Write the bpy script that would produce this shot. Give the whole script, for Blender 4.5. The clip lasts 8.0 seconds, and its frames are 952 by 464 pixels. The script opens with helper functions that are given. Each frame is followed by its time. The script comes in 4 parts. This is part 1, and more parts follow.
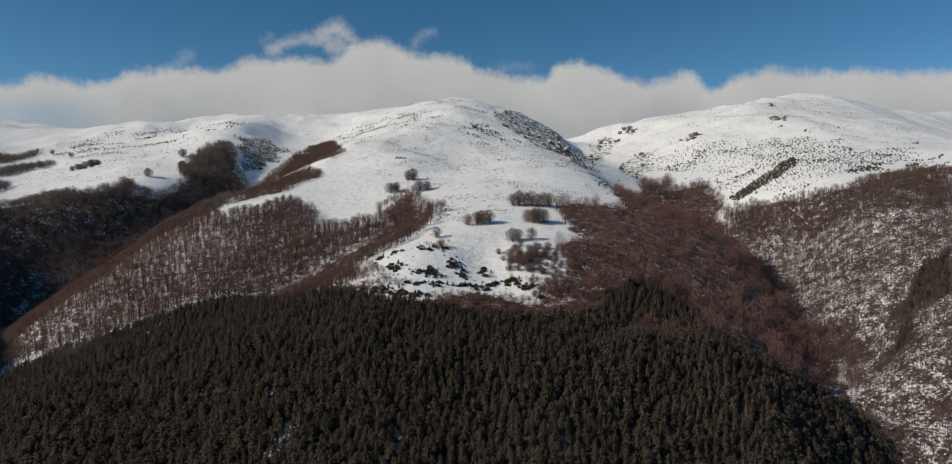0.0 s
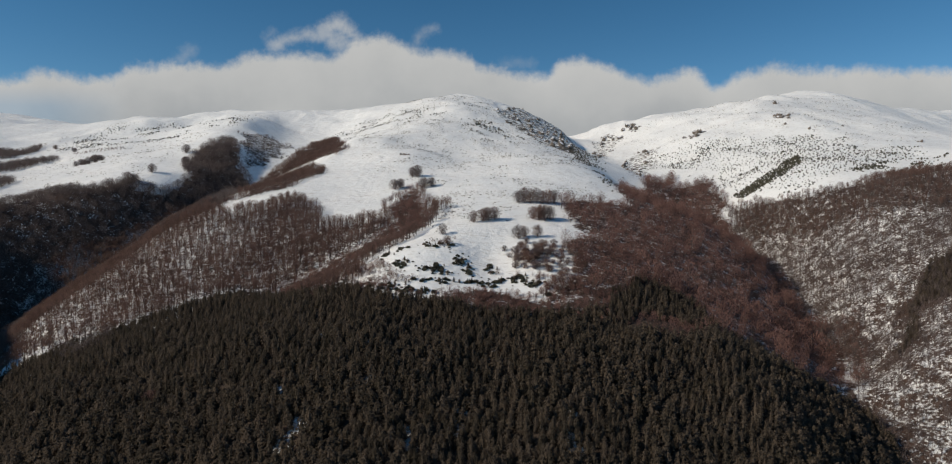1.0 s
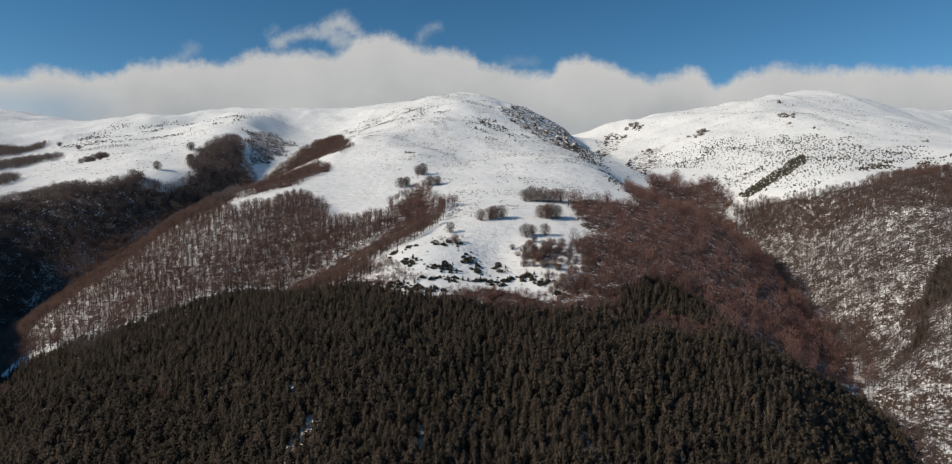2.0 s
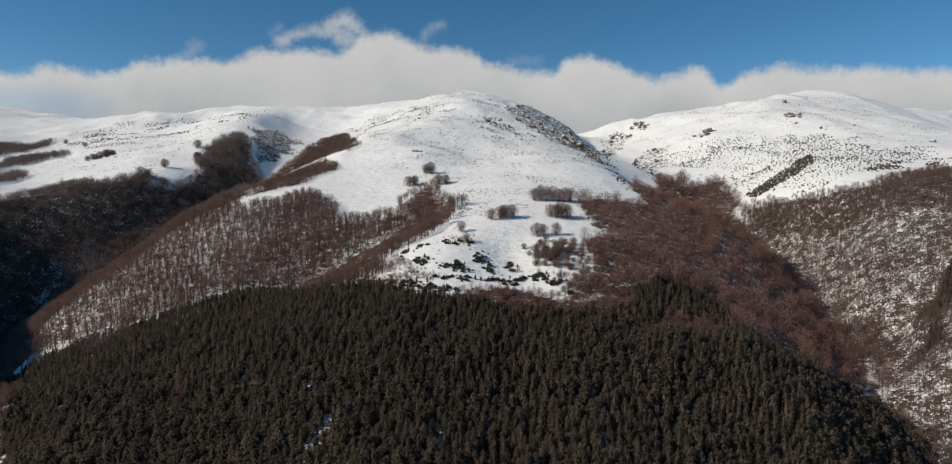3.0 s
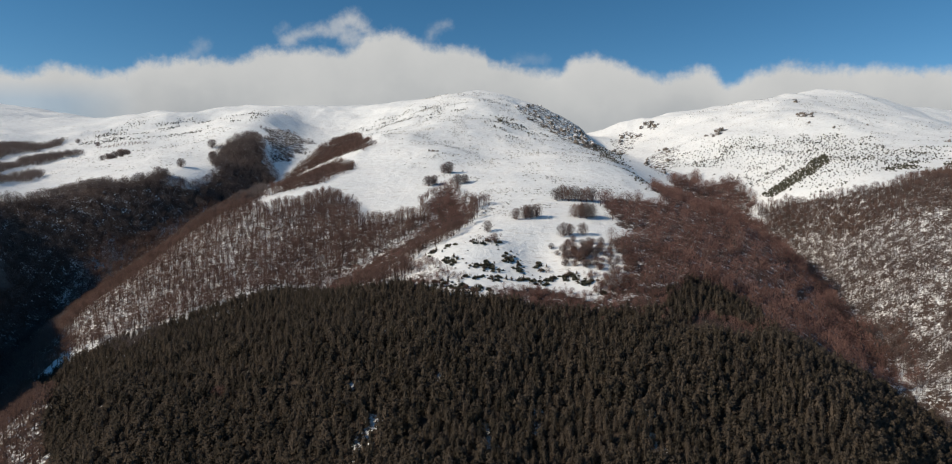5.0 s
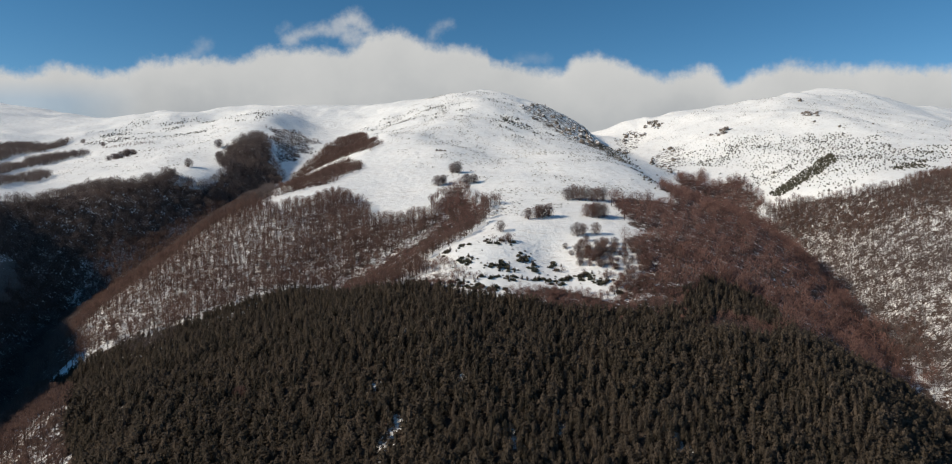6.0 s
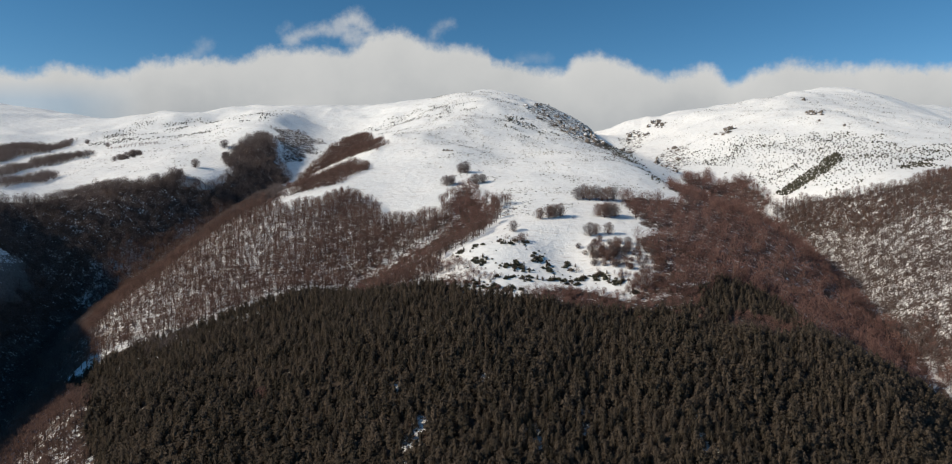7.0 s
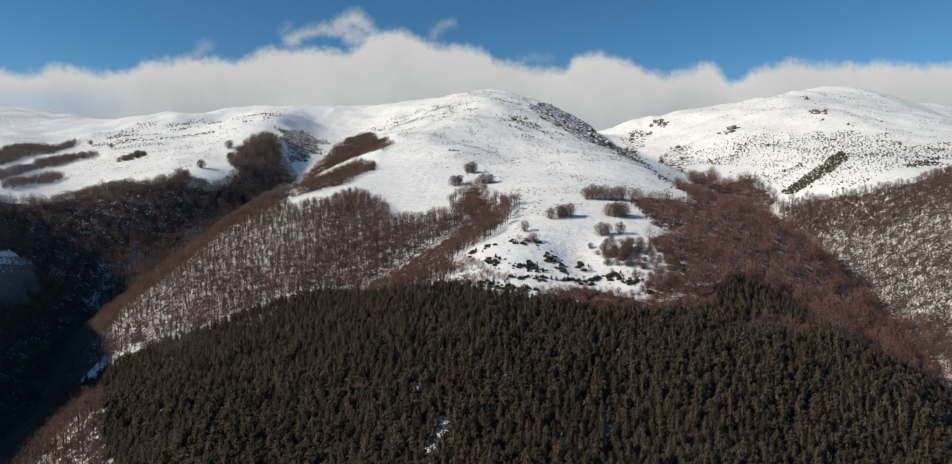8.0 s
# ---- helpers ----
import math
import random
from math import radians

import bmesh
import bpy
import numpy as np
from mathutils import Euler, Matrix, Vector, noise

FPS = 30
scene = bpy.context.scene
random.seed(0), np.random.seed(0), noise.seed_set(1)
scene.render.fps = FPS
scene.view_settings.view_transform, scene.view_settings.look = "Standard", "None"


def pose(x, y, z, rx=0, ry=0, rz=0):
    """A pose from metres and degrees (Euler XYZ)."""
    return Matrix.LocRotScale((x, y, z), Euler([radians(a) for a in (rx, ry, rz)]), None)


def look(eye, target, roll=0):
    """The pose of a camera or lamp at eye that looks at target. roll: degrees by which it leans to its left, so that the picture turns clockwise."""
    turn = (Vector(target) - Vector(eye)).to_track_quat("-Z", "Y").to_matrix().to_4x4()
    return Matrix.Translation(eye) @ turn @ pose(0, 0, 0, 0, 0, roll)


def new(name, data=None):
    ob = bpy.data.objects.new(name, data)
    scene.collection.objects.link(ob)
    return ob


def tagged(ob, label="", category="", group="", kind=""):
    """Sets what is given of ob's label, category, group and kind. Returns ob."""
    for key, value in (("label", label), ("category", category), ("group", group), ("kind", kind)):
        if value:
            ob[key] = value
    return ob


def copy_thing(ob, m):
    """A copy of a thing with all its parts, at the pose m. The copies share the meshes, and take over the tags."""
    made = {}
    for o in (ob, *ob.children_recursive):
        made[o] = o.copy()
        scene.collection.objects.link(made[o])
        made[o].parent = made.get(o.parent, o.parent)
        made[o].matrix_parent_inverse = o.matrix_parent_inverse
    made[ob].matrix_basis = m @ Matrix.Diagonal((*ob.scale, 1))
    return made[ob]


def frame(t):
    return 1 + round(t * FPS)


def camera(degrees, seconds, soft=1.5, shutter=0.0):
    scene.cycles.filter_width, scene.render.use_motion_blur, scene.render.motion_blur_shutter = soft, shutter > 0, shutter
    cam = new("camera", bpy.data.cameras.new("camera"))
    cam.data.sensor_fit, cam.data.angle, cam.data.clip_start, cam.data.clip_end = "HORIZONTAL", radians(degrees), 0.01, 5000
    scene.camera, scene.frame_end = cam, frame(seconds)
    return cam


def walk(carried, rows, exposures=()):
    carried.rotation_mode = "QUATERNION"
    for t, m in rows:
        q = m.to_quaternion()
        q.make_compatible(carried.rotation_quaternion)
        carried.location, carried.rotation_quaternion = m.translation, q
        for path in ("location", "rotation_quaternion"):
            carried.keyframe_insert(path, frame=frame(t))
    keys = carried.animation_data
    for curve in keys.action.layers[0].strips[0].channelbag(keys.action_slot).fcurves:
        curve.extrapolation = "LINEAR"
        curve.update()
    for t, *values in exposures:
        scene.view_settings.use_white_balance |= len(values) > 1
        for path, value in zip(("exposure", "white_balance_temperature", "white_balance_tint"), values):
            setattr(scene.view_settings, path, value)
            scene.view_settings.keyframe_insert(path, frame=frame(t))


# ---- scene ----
cam = camera(75.5, 8.0, soft=1.15)
METRES, EYE, TILT, LEAN, TURN = 110.0, 300.0, -3.0, 0.0, 0.0
ROWS = [
    (0.0, 0.0, 0.0, 0.0, 0.0, 0.0, -0.0),
    (0.5, -0.0249, 0.0041, 0.0008, 0.07, -0.16, -0.15),
    (1.0, -0.0573, 0.0086, 0.001, 0.08, -0.3, -0.22),
    (1.5, -0.0945, 0.011, 0.0008, 0.11, -0.38, -0.31),
    (3.0, -0.2482, 0.0181, 0.0025, 0.29, -0.56, -0.63),
    (3.5, -0.3148, 0.0195, 0.0036, 0.37, -0.59, -0.73),
    (4.0, -0.3878, 0.0207, 0.0058, 0.4, -0.62, -0.73),
    (4.5, -0.4631, 0.0195, 0.0065, 0.4, -0.62, -0.69),
    (6.0, -0.6942, 0.0196, 0.0118, 0.37, -0.7, -0.56),
    (6.5, -0.7739, 0.0187, 0.0153, 0.32, -0.73, -0.51),
    (7.0, -0.8514, 0.0181, 0.0168, 0.29, -0.74, -0.42),
    (7.5, -0.9258, 0.0189, 0.0199, 0.24, -0.75, -0.34),
    (8.0, -0.9987, 0.0199, 0.0224, 0.17, -0.77, -0.26),
]
walk(cam, [(t, pose(0, 0, EYE, TILT, LEAN, TURN) @ pose(METRES * x, METRES * y, METRES * z, 90 + pitch, roll, yaw)) for t, x, y, z, yaw, pitch, roll in ROWS],
     exposures=[(0.0, -0.75, 6840, 9), (1.5, -0.6, 6840, 9), (3.5, -0.5, 6840, 9), (8.0, -0.4, 6840, 9)])

# ---- world, sun, exposure ----
SUN_ELEVATION, SUN_TURN = 32.0, -108.0          # degrees; turn clockwise from +y, seen from above
world = bpy.data.worlds.new("winter_sky")
scene.world = world
world.use_nodes = True
wn = world.node_tree
sky = wn.nodes.new("ShaderNodeTexSky")
sky.sky_type, sky.sun_disc = "NISHITA", False
sky.sun_elevation, sky.sun_rotation = radians(SUN_ELEVATION), radians(SUN_TURN)
sky.altitude, sky.air_density, sky.dust_density, sky.ozone_density = 2200, 0.8, 0.0, 1.6
deep = wn.nodes.new("ShaderNodeHueSaturation")
deep.inputs["Hue"].default_value, deep.inputs["Saturation"].default_value = 0.491, 1.28
wn.links.new(sky.outputs[0], deep.inputs["Color"])
wn.links.new(deep.outputs[0], wn.nodes["Background"].inputs[0])
wn.nodes["Background"].inputs[1].default_value = 0.138
sun_data = bpy.data.lights.new("sun", "SUN")
sun_data.energy, sun_data.angle, sun_data.color = 5.0, radians(0.5), (1.0, 0.90, 0.77)
sun = new("sun", sun_data)
sun.matrix_world = look((0, 0, 900), (
    -900 * math.sin(radians(SUN_TURN)), -900 * math.cos(radians(SUN_TURN)), 900 - 900 * math.tan(radians(SUN_ELEVATION))))


# ---- materials ----
def material(name):
    """A new node material: its tree, its shader node and a maker of linked nodes."""
    m = bpy.data.materials.new(name)
    m.use_nodes = True
    return m, m.node_tree, m.node_tree.nodes["Principled BSDF"]


def noise_node(tree, scale, detail=6, rough=0.6, coords=None):
    n = tree.nodes.new("ShaderNodeTexNoise")
    n.inputs["Scale"].default_value, n.inputs["Detail"].default_value, n.inputs["Roughness"].default_value = scale, detail, rough
    if coords is not None:
        tree.links.new(coords, n.inputs["Vector"])
    return n.outputs[0]


def ramp_node(tree, value, *stops):
    r = tree.nodes.new("ShaderNodeValToRGB")
    while len(r.color_ramp.elements) < len(stops):
        r.color_ramp.elements.new(0.5)
    for e, (pos, col) in zip(r.color_ramp.elements, stops):
        e.position, e.color = pos, (*col, 1) if len(col) == 3 else (*col * 3, 1)
    tree.links.new(value, r.inputs[0])
    return r.outputs[0]


def mix_node(tree, factor, a, b):
    m = tree.nodes.new("ShaderNodeMix")
    m.data_type = "RGBA"
    for sock, v in ((m.inputs[0], factor), (m.inputs[6], a), (m.inputs[7], b)):
        if isinstance(v, bpy.types.NodeSocket):
            tree.links.new(v, sock)
        else:
            sock.default_value = (*v, 1) if isinstance(v, tuple) else v
    return m.outputs[2]


def math_node(tree, op, a, b=0.0, clamp=False):
    m = tree.nodes.new("ShaderNodeMath")
    m.operation, m.use_clamp = op, clamp
    for sock, v in zip(m.inputs, (a, b)):
        if isinstance(v, bpy.types.NodeSocket):
            tree.links.new(v, sock)
        else:
            sock.default_value = v
    return m.outputs[0]


def bump_node(tree, height, strength, distance, shader):
    b = tree.nodes.new("ShaderNodeBump")
    b.inputs["Strength"].default_value, b.inputs["Distance"].default_value = strength, distance
    tree.links.new(height, b.inputs["Height"])
    tree.links.new(b.outputs[0], shader.inputs["Normal"])


def attribute_node(tree, name):
    a = tree.nodes.new("ShaderNodeAttribute")
    a.attribute_name = name
    return a.outputs["Fac"]


def place_node(tree):
    return tree.nodes.new("ShaderNodeNewGeometry").outputs["Position"]


def snow_ground():
    """Wind-packed snow with grass tips and stones, and leaf litter under the woods."""
    m, t, p = material("snow_ground")
    at = place_node(t)
    geo = t.nodes.new("ShaderNodeNewGeometry")
    sep = t.nodes.new("ShaderNodeSeparateXYZ")
    t.links.new(geo.outputs["True Normal"], sep.inputs[0])
    broad = noise_node(t, 0.012, 5, 0.6, at)
    fine = noise_node(t, 0.35, 6, 0.7, at)
    mid = noise_node(t, 0.07, 5, 0.65, at)
    squash = t.nodes.new("ShaderNodeMapping")
    squash.inputs["Scale"].default_value = (0.05, 0.35, 0.35)
    t.links.new(at, squash.inputs[0])
    streak = noise_node(t, 1.0, 5, 0.65, squash.outputs[0])
    snow = ramp_node(t, broad, (0.3, (0.885, 0.90, 0.895)), (0.7, (0.95, 0.948, 0.93)))
    # grass tips in wind-blown streaks
    tips = math_node(t, "MULTIPLY", ramp_node(t, streak, (0.52, (0,)), (0.66, (1,))), ramp_node(t, mid, (0.42, (0,)), (0.60, (1,))))
    snow = mix_node(t, math_node(t, "MULTIPLY", tips, 0.6), snow, (0.36, 0.30, 0.22))
    # rock where the ground is steep
    steep = math_node(t, "ADD", math_node(t, "MULTIPLY", math_node(t, "SUBTRACT", 0.80, sep.outputs[2]), 5.0), math_node(t, "MULTIPLY", math_node(t, "SUBTRACT", fine, 0.5), 2.5), True)
    rock = ramp_node(t, fine, (0.3, (0.07, 0.06, 0.055)), (0.7, (0.22, 0.20, 0.18)))
    snow = mix_node(t, ramp_node(t, steep, (0.45, (0,)), (0.7, (1,))), snow, rock)
    # broken rock where the crags come through
    grit = noise_node(t, 0.085, 7, 0.72, at)
    bare = math_node(t, "ADD", attribute_node(t, "crag"), math_node(t, "MULTIPLY", math_node(t, "SUBTRACT", grit, 0.5), 2.4))
    snow = mix_node(t, ramp_node(t, bare, (0.46, (0,)), (0.56, (1,))), snow, ramp_node(t, fine, (0.3, (0.05, 0.045, 0.04)), (0.7, (0.20, 0.17, 0.14))))
    # litter under trees
    litter = ramp_node(t, fine, (0.35, (0.035, 0.022, 0.017)), (0.65, (0.10, 0.06, 0.044)))
    litter = mix_node(t, ramp_node(t, attribute_node(t, "litter"), (0.70, (0,)), (0.74, (1,))), litter, (0.060, 0.044, 0.034))
    cover = math_node(t, "ADD", attribute_node(t, "litter"), math_node(t, "MULTIPLY", math_node(t, "SUBTRACT", math_node(t, "ADD", math_node(t, "MULTIPLY", fine, 0.6), math_node(t, "MULTIPLY", mid, 0.4)), 0.5), 1.6))
    ground = mix_node(t, ramp_node(t, cover, (0.46, (0,)), (0.56, (1,))), snow, litter)
    t.links.new(ground, p.inputs["Base Color"])
    p.inputs["Roughness"].default_value = 0.75
    p.inputs["Specular IOR Level"].default_value = 0.25
    bump_node(t, math_node(t, "ADD", math_node(t, "ADD", math_node(t, "MULTIPLY", fine, 0.4), math_node(t, "MULTIPLY", streak, 0.8)), math_node(t, "MULTIPLY", mid, 4.0)), 0.5, 1.5, p)
    return m


def plant_material(name, dark, light, rough=0.8, bark=False, translucent=0.0, downy=0.0):
    """Needles, twigs or bark, varied from tree to tree and along each one."""
    m, t, p = material(name)
    info = t.nodes.new("ShaderNodeObjectInfo")
    tint = math_node(t, "FRACT", math_node(t, "ADD", attribute_node(t, "tint"), info.outputs["Random"]))
    grain = noise_node(t, 2.0 if bark else 0.8, 4, 0.7, place_node(t))
    patch = noise_node(t, 0.02, 3, 0.5, place_node(t))
    mixed = math_node(t, "ADD", math_node(t, "MULTIPLY", tint, 0.8), math_node(t, "MULTIPLY", math_node(t, "SUBTRACT", math_node(t, "ADD", grain, patch), 0.75), 0.45), True)
    t.links.new(mix_node(t, mixed, dark, light), p.inputs["Base Color"])
    p.inputs["Roughness"].default_value = rough
    p.inputs["Specular IOR Level"].default_value = 0.15
    if bark:
        bump_node(t, grain, 0.5, 0.05, p)
    if downy:
        # sprays of fine needles and twigs, lit as a soft mass that leans to the sky
        geo = t.nodes.new("ShaderNodeNewGeometry")
        lean, unit = t.nodes.new("ShaderNodeVectorMath"), t.nodes.new("ShaderNodeVectorMath")
        lean.operation, unit.operation = "ADD", "NORMALIZE"
        lean.inputs[1].default_value = (0, 0, downy)
        t.links.new(geo.outputs["Normal"], lean.inputs[0])
        t.links.new(lean.outputs[0], unit.inputs[0])
        t.links.new(unit.outputs[0], p.inputs["Normal"])
    if translucent:
        # fine twigs and needles pass light on to their far side
        thin, both = t.nodes.new("ShaderNodeBsdfTranslucent"), t.nodes.new("ShaderNodeMixShader")
        t.links.new(p.inputs["Base Color"].links[0].from_socket, thin.inputs["Color"])
        both.inputs[0].default_value = translucent
        t.links.new(p.outputs[0], both.inputs[1])
        t.links.new(thin.outputs[0], both.inputs[2])
        t.links.new(both.outputs[0], t.nodes["Material Output"].inputs["Surface"])
    return m


def rock_material():
    m, t, p = material("lichened_rock")
    at = place_node(t)
    fine, mid = noise_node(t, 0.6, 8, 0.7, at), noise_node(t, 0.09, 5, 0.6, at)
    rock = ramp_node(t, fine, (0.3, (0.06, 0.052, 0.045)), (0.55, (0.17, 0.142, 0.118)), (0.75, (0.32, 0.25, 0.19)))
    geo = t.nodes.new("ShaderNodeNewGeometry")
    sep = t.nodes.new("ShaderNodeSeparateXYZ")
    t.links.new(geo.outputs["Normal"], sep.inputs[0])
    lies = math_node(t, "ADD", sep.outputs[2], math_node(t, "MULTIPLY", math_node(t, "SUBTRACT", mid, 0.5), 1.4))
    t.links.new(mix_node(t, ramp_node(t, lies, (0.62, (0,)), (0.74, (1,))), rock, (0.82, 0.83, 0.85)), p.inputs["Base Color"])
    p.inputs["Roughness"].default_value = 0.9
    bump_node(t, fine, 0.8, 0.6, p)
    return m


def cloud_material():
    """Self-glowing vapour: thick and pale inside, torn to wisps at its edge."""
    m, t, p = material("cloud_vapour")
    at = place_node(t)
    big = noise_node(t, 0.005, 3, 0.5, at)
    small = noise_node(t, 0.014, 7, 0.66, at)
    rag = math_node(t, "ADD", math_node(t, "MULTIPLY", math_node(t, "SUBTRACT", big, 0.5), 60.0), math_node(t, "MULTIPLY", math_node(t, "SUBTRACT", small, 0.5), 110.0))
    depth = math_node(t, "ADD", attribute_node(t, "bank_depth"), rag)
    thick = t.nodes.new("ShaderNodeMapRange")
    thick.interpolation_type = "SMOOTHSTEP"
    t.links.new(depth, thick.inputs[0])
    thick.inputs[1].default_value, thick.inputs[2].default_value = -42.0, 58.0
    alpha = math_node(t, "MULTIPLY", thick.outputs[0], attribute_node(t, "bank_body"))
    # bright tops and grey undersides are painted into the glow; no lamp lights the bank
    puff = noise_node(t, 0.0014, 5, 0.55, at)
    colour = ramp_node(t, math_node(t, "ADD", math_node(t, "MULTIPLY", puff, 0.7), math_node(t, "MULTIPLY", attribute_node(t, "bank_rise"), 0.4)), (0.30, (0.54, 0.58, 0.63)), (0.55, (0.71, 0.74, 0.775)), (0.85, (0.85, 0.87, 0.895)))
    glow, clear, both = t.nodes.new("ShaderNodeEmission"), t.nodes.new("ShaderNodeBsdfTransparent"), t.nodes.new("ShaderNodeMixShader")
    t.links.new(colour, glow.inputs[0])
    glow.inputs[1].default_value = 1.0
    t.links.new(alpha, both.inputs[0])
    t.links.new(clear.outputs[0], both.inputs[1])
    t.links.new(glow.outputs[0], both.inputs[2])
    t.links.new(both.outputs[0], t.nodes["Material Output"].inputs["Surface"])
    t.nodes.remove(p)
    return m


SNOW = snow_ground()
NEEDLES = plant_material("conifer_needles", (0.070, 0.059, 0.043), (0.166, 0.129, 0.098), translucent=0.4, downy=1.1)
GRASS = plant_material("dry_grass", (0.07, 0.058, 0.04), (0.20, 0.16, 0.11))
SHRUB = plant_material("dwarf_pine_needles", (0.055, 0.054, 0.038), (0.125, 0.116, 0.083), downy=0.6)
BARK_DARK = plant_material("conifer_bark", (0.05, 0.035, 0.025), (0.10, 0.07, 0.05), 0.9, True)
BARK = plant_material("beech_bark", (0.06, 0.042, 0.036), (0.14, 0.105, 0.09), 0.85, True)
TWIGS = plant_material("beech_twigs", (0.115, 0.069, 0.056), (0.24, 0.150, 0.122), translucent=0.45, downy=0.5)
TWIGS_GREY = plant_material("grey_twigs", (0.112, 0.088, 0.082), (0.235, 0.188, 0.173), translucent=0.45, downy=0.5)
TWIGS_RED = plant_material("russet_twigs", (0.120, 0.066, 0.055), (0.305, 0.170, 0.141), translucent=0.3, downy=1.1)
ROCK = rock_material()
CLOUD = cloud_material()

# ---- terrain plan: ridges, spurs and streams as lines of (x, y, height) ----
RIDGES = {
    "main_spine": [(60, 150, 10), (60, 320, 88), (60, 400, 130), (50, 500, 172), (40, 620, 192), (60, 740, 238), (80, 860, 268), (60, 960, 292), (-20, 1180, 340), (-90, 1500, 420), (-110, 1900, 545), (-85, 2364, 688)],
    "west_brow": [(-110, 320, 80), (-90, 400, 128), (-100, 500, 172), (-190, 620, 188), (-246, 770, 186), (-243, 939, 264), (-250, 1150, 318), (-331, 1527, 430)],
    "west_flank": [(-230, 416, 112), (-267, 484, 133), (-384, 574, 137), (-432, 696, 138), (-403, 759, 172), (-338, 930, 253), (-410, 1000, 280), (-400, 1150, 312), (-371, 1299, 350), (-310, 1500, 436)],
    "west_foot": [(-340, 330, 55), (-400, 470, 88), (-420, 560, 108), (-498, 691, 125), (-562, 744, 132), (-560, 850, 170), (-530, 1000, 236), (-500, 1200, 290)],
    "east_flank": [(235, 400, 105), (242, 485, 138), (214, 570, 168), (200, 660, 192), (240, 779, 218), (250, 900, 252), (260, 1100, 305), (240, 1400, 380)],
    "east_edge": [(300, 495, 114), (310, 560, 128), (357, 699, 134), (385, 825, 176), (430, 930, 196), (437, 990, 214), (430, 1038, 226)],
    "east_crestline": [(240, 1130, 306), (287, 1042, 279), (346, 1040, 270), (378, 1038, 257), (430, 1038, 226)],
    "east_face": [(314, 776, 191), (301, 817, 210), (304, 899, 238), (287, 990, 268)],
    "east_back": [(330, 1330, 302), (420, 1420, 312), (360, 1600, 370), (250, 1950, 470)],
    "east_toe": [(376, 480, 100), (384, 560, 119), (430, 590, 150), (540, 640, 215)],
    "east_slope": [(480, 940, 170), (511, 921, 189), (624, 960, 290), (760, 1000, 350), (950, 1050, 400)],
    "east_bench": [(700, 700, 260), (900, 1250, 370), (955, 1350, 385), (921, 1700, 470), (921, 1907, 552), (1000, 2300, 650)],
    "east_shelf": [(1150, 1200, 400), (1300, 1500, 425), (1550, 2000, 505), (1900, 2500, 570), (2400, 2900, 620)],
    "dell": [(640, 1700, 400), (655, 1957, 489), (494, 2257, 483)],
    "east_crest": [(385, 2450, 514), (500, 2480, 576), (624, 2500, 607), (845, 2650, 662), (1100, 2700, 700), (1280, 2800, 738), (1450, 2860, 778), (1560, 2860, 774), (1763, 2900, 752), (1970, 2950, 726), (2300, 3000, 722), (3200, 2900, 640)],
    "west_crest": [(-1386, 2300, 568), (-1290, 2370, 602), (-1110, 2350, 606), (-960, 2400, 630), (-830, 2370, 628), (-690, 2460, 634), (-515, 2500, 636), (-263, 2450, 670), (-150, 2390, 680), (-85, 2364, 694), (-20, 2350, 672), (48, 2350, 657), (110, 2340, 648), (170, 2330, 625), (240, 2290, 590), (310, 2250, 546)],
    "far_west": [(-3400, 2700, 560), (-2388, 3000, 652), (-1950, 2850, 626), (-1850, 2900, 606), (-1500, 2750, 535)],
    "west_shoulder": [(-811, 990, 214), (-816, 1082, 276), (-717, 1225, 315), (-702, 1321, 350), (-959, 1517, 382), (-1296, 1923, 452), (-1500, 2150, 520)],
    "west_lip": [(-760, 1130, 288), (-645, 1245, 304), (-640, 1330, 336), (-690, 1480, 384)],
    "west_shoulder_mid": [(-850, 1650, 425), (-940, 2000, 510), (-1040, 2236, 562)],
    "west_side": [(-680, 350, 90), (-690, 550, 125), (-745, 750, 165), (-811, 990, 215)],
    "west_meadow": [(-816, 1082, 277), (-1020, 1350, 326), (-1250, 1700, 395), (-1352, 1924, 450)],
    "west_shoulder_edge": [(-690, 1650, 440), (-735, 1850, 503), (-744, 2050, 548), (-760, 2300, 598)],
    "east_bank": [(600, 1134, 293), (577, 1371, 306), (607, 1554, 338), (717, 1405, 374), (689, 1104, 330)],
    "hill_low": [(-209, 431, 126), (-125, 440, 138), (-38, 412, 135), (54, 402, 131)],
    "hill_middle": [(-273, 482, 131), (-125, 454, 146), (-40, 450, 152), (51, 437, 153), (193, 455, 148)],
    "hill_upper": [(-352, 546, 136), (-169, 501, 169), (-84, 490, 172), (19, 497, 173), (106, 464, 162)],
    "dark_dome": [(-655, 1400, 366), (-640, 1480, 392), (-615, 1563, 416), (-610, 1660, 432)],
    "east_rise": [(470, 740, 148), (485, 798, 168), (515, 880, 194), (540, 971, 219)],
    "left_foot": [(-324, 435, 115), (-371, 499, 124), (-431, 514, 122), (-463, 531, 107)],
    "left_toe": [(-420, 479, 88), (-455, 478, 82)],
    "wedge_crest": [(-5, 765, 244), (-30, 735, 239), (-60, 724, 238), (-97, 726, 236), (-149, 714, 208)],
    "stony_knoll": [(-170, 1335, 388), (-150, 1328, 389)],
    # ridge out of view, its heights set to throw shade over the west valley
    "unseen_west_wall": [(-1250, 200, 560), (-1235, 400, 575), (-1230, 520, 560), (-1225, 620, 510), (-1225, 720, 440), (-1220, 950, 385), (-1450, 1300, 400)],
}
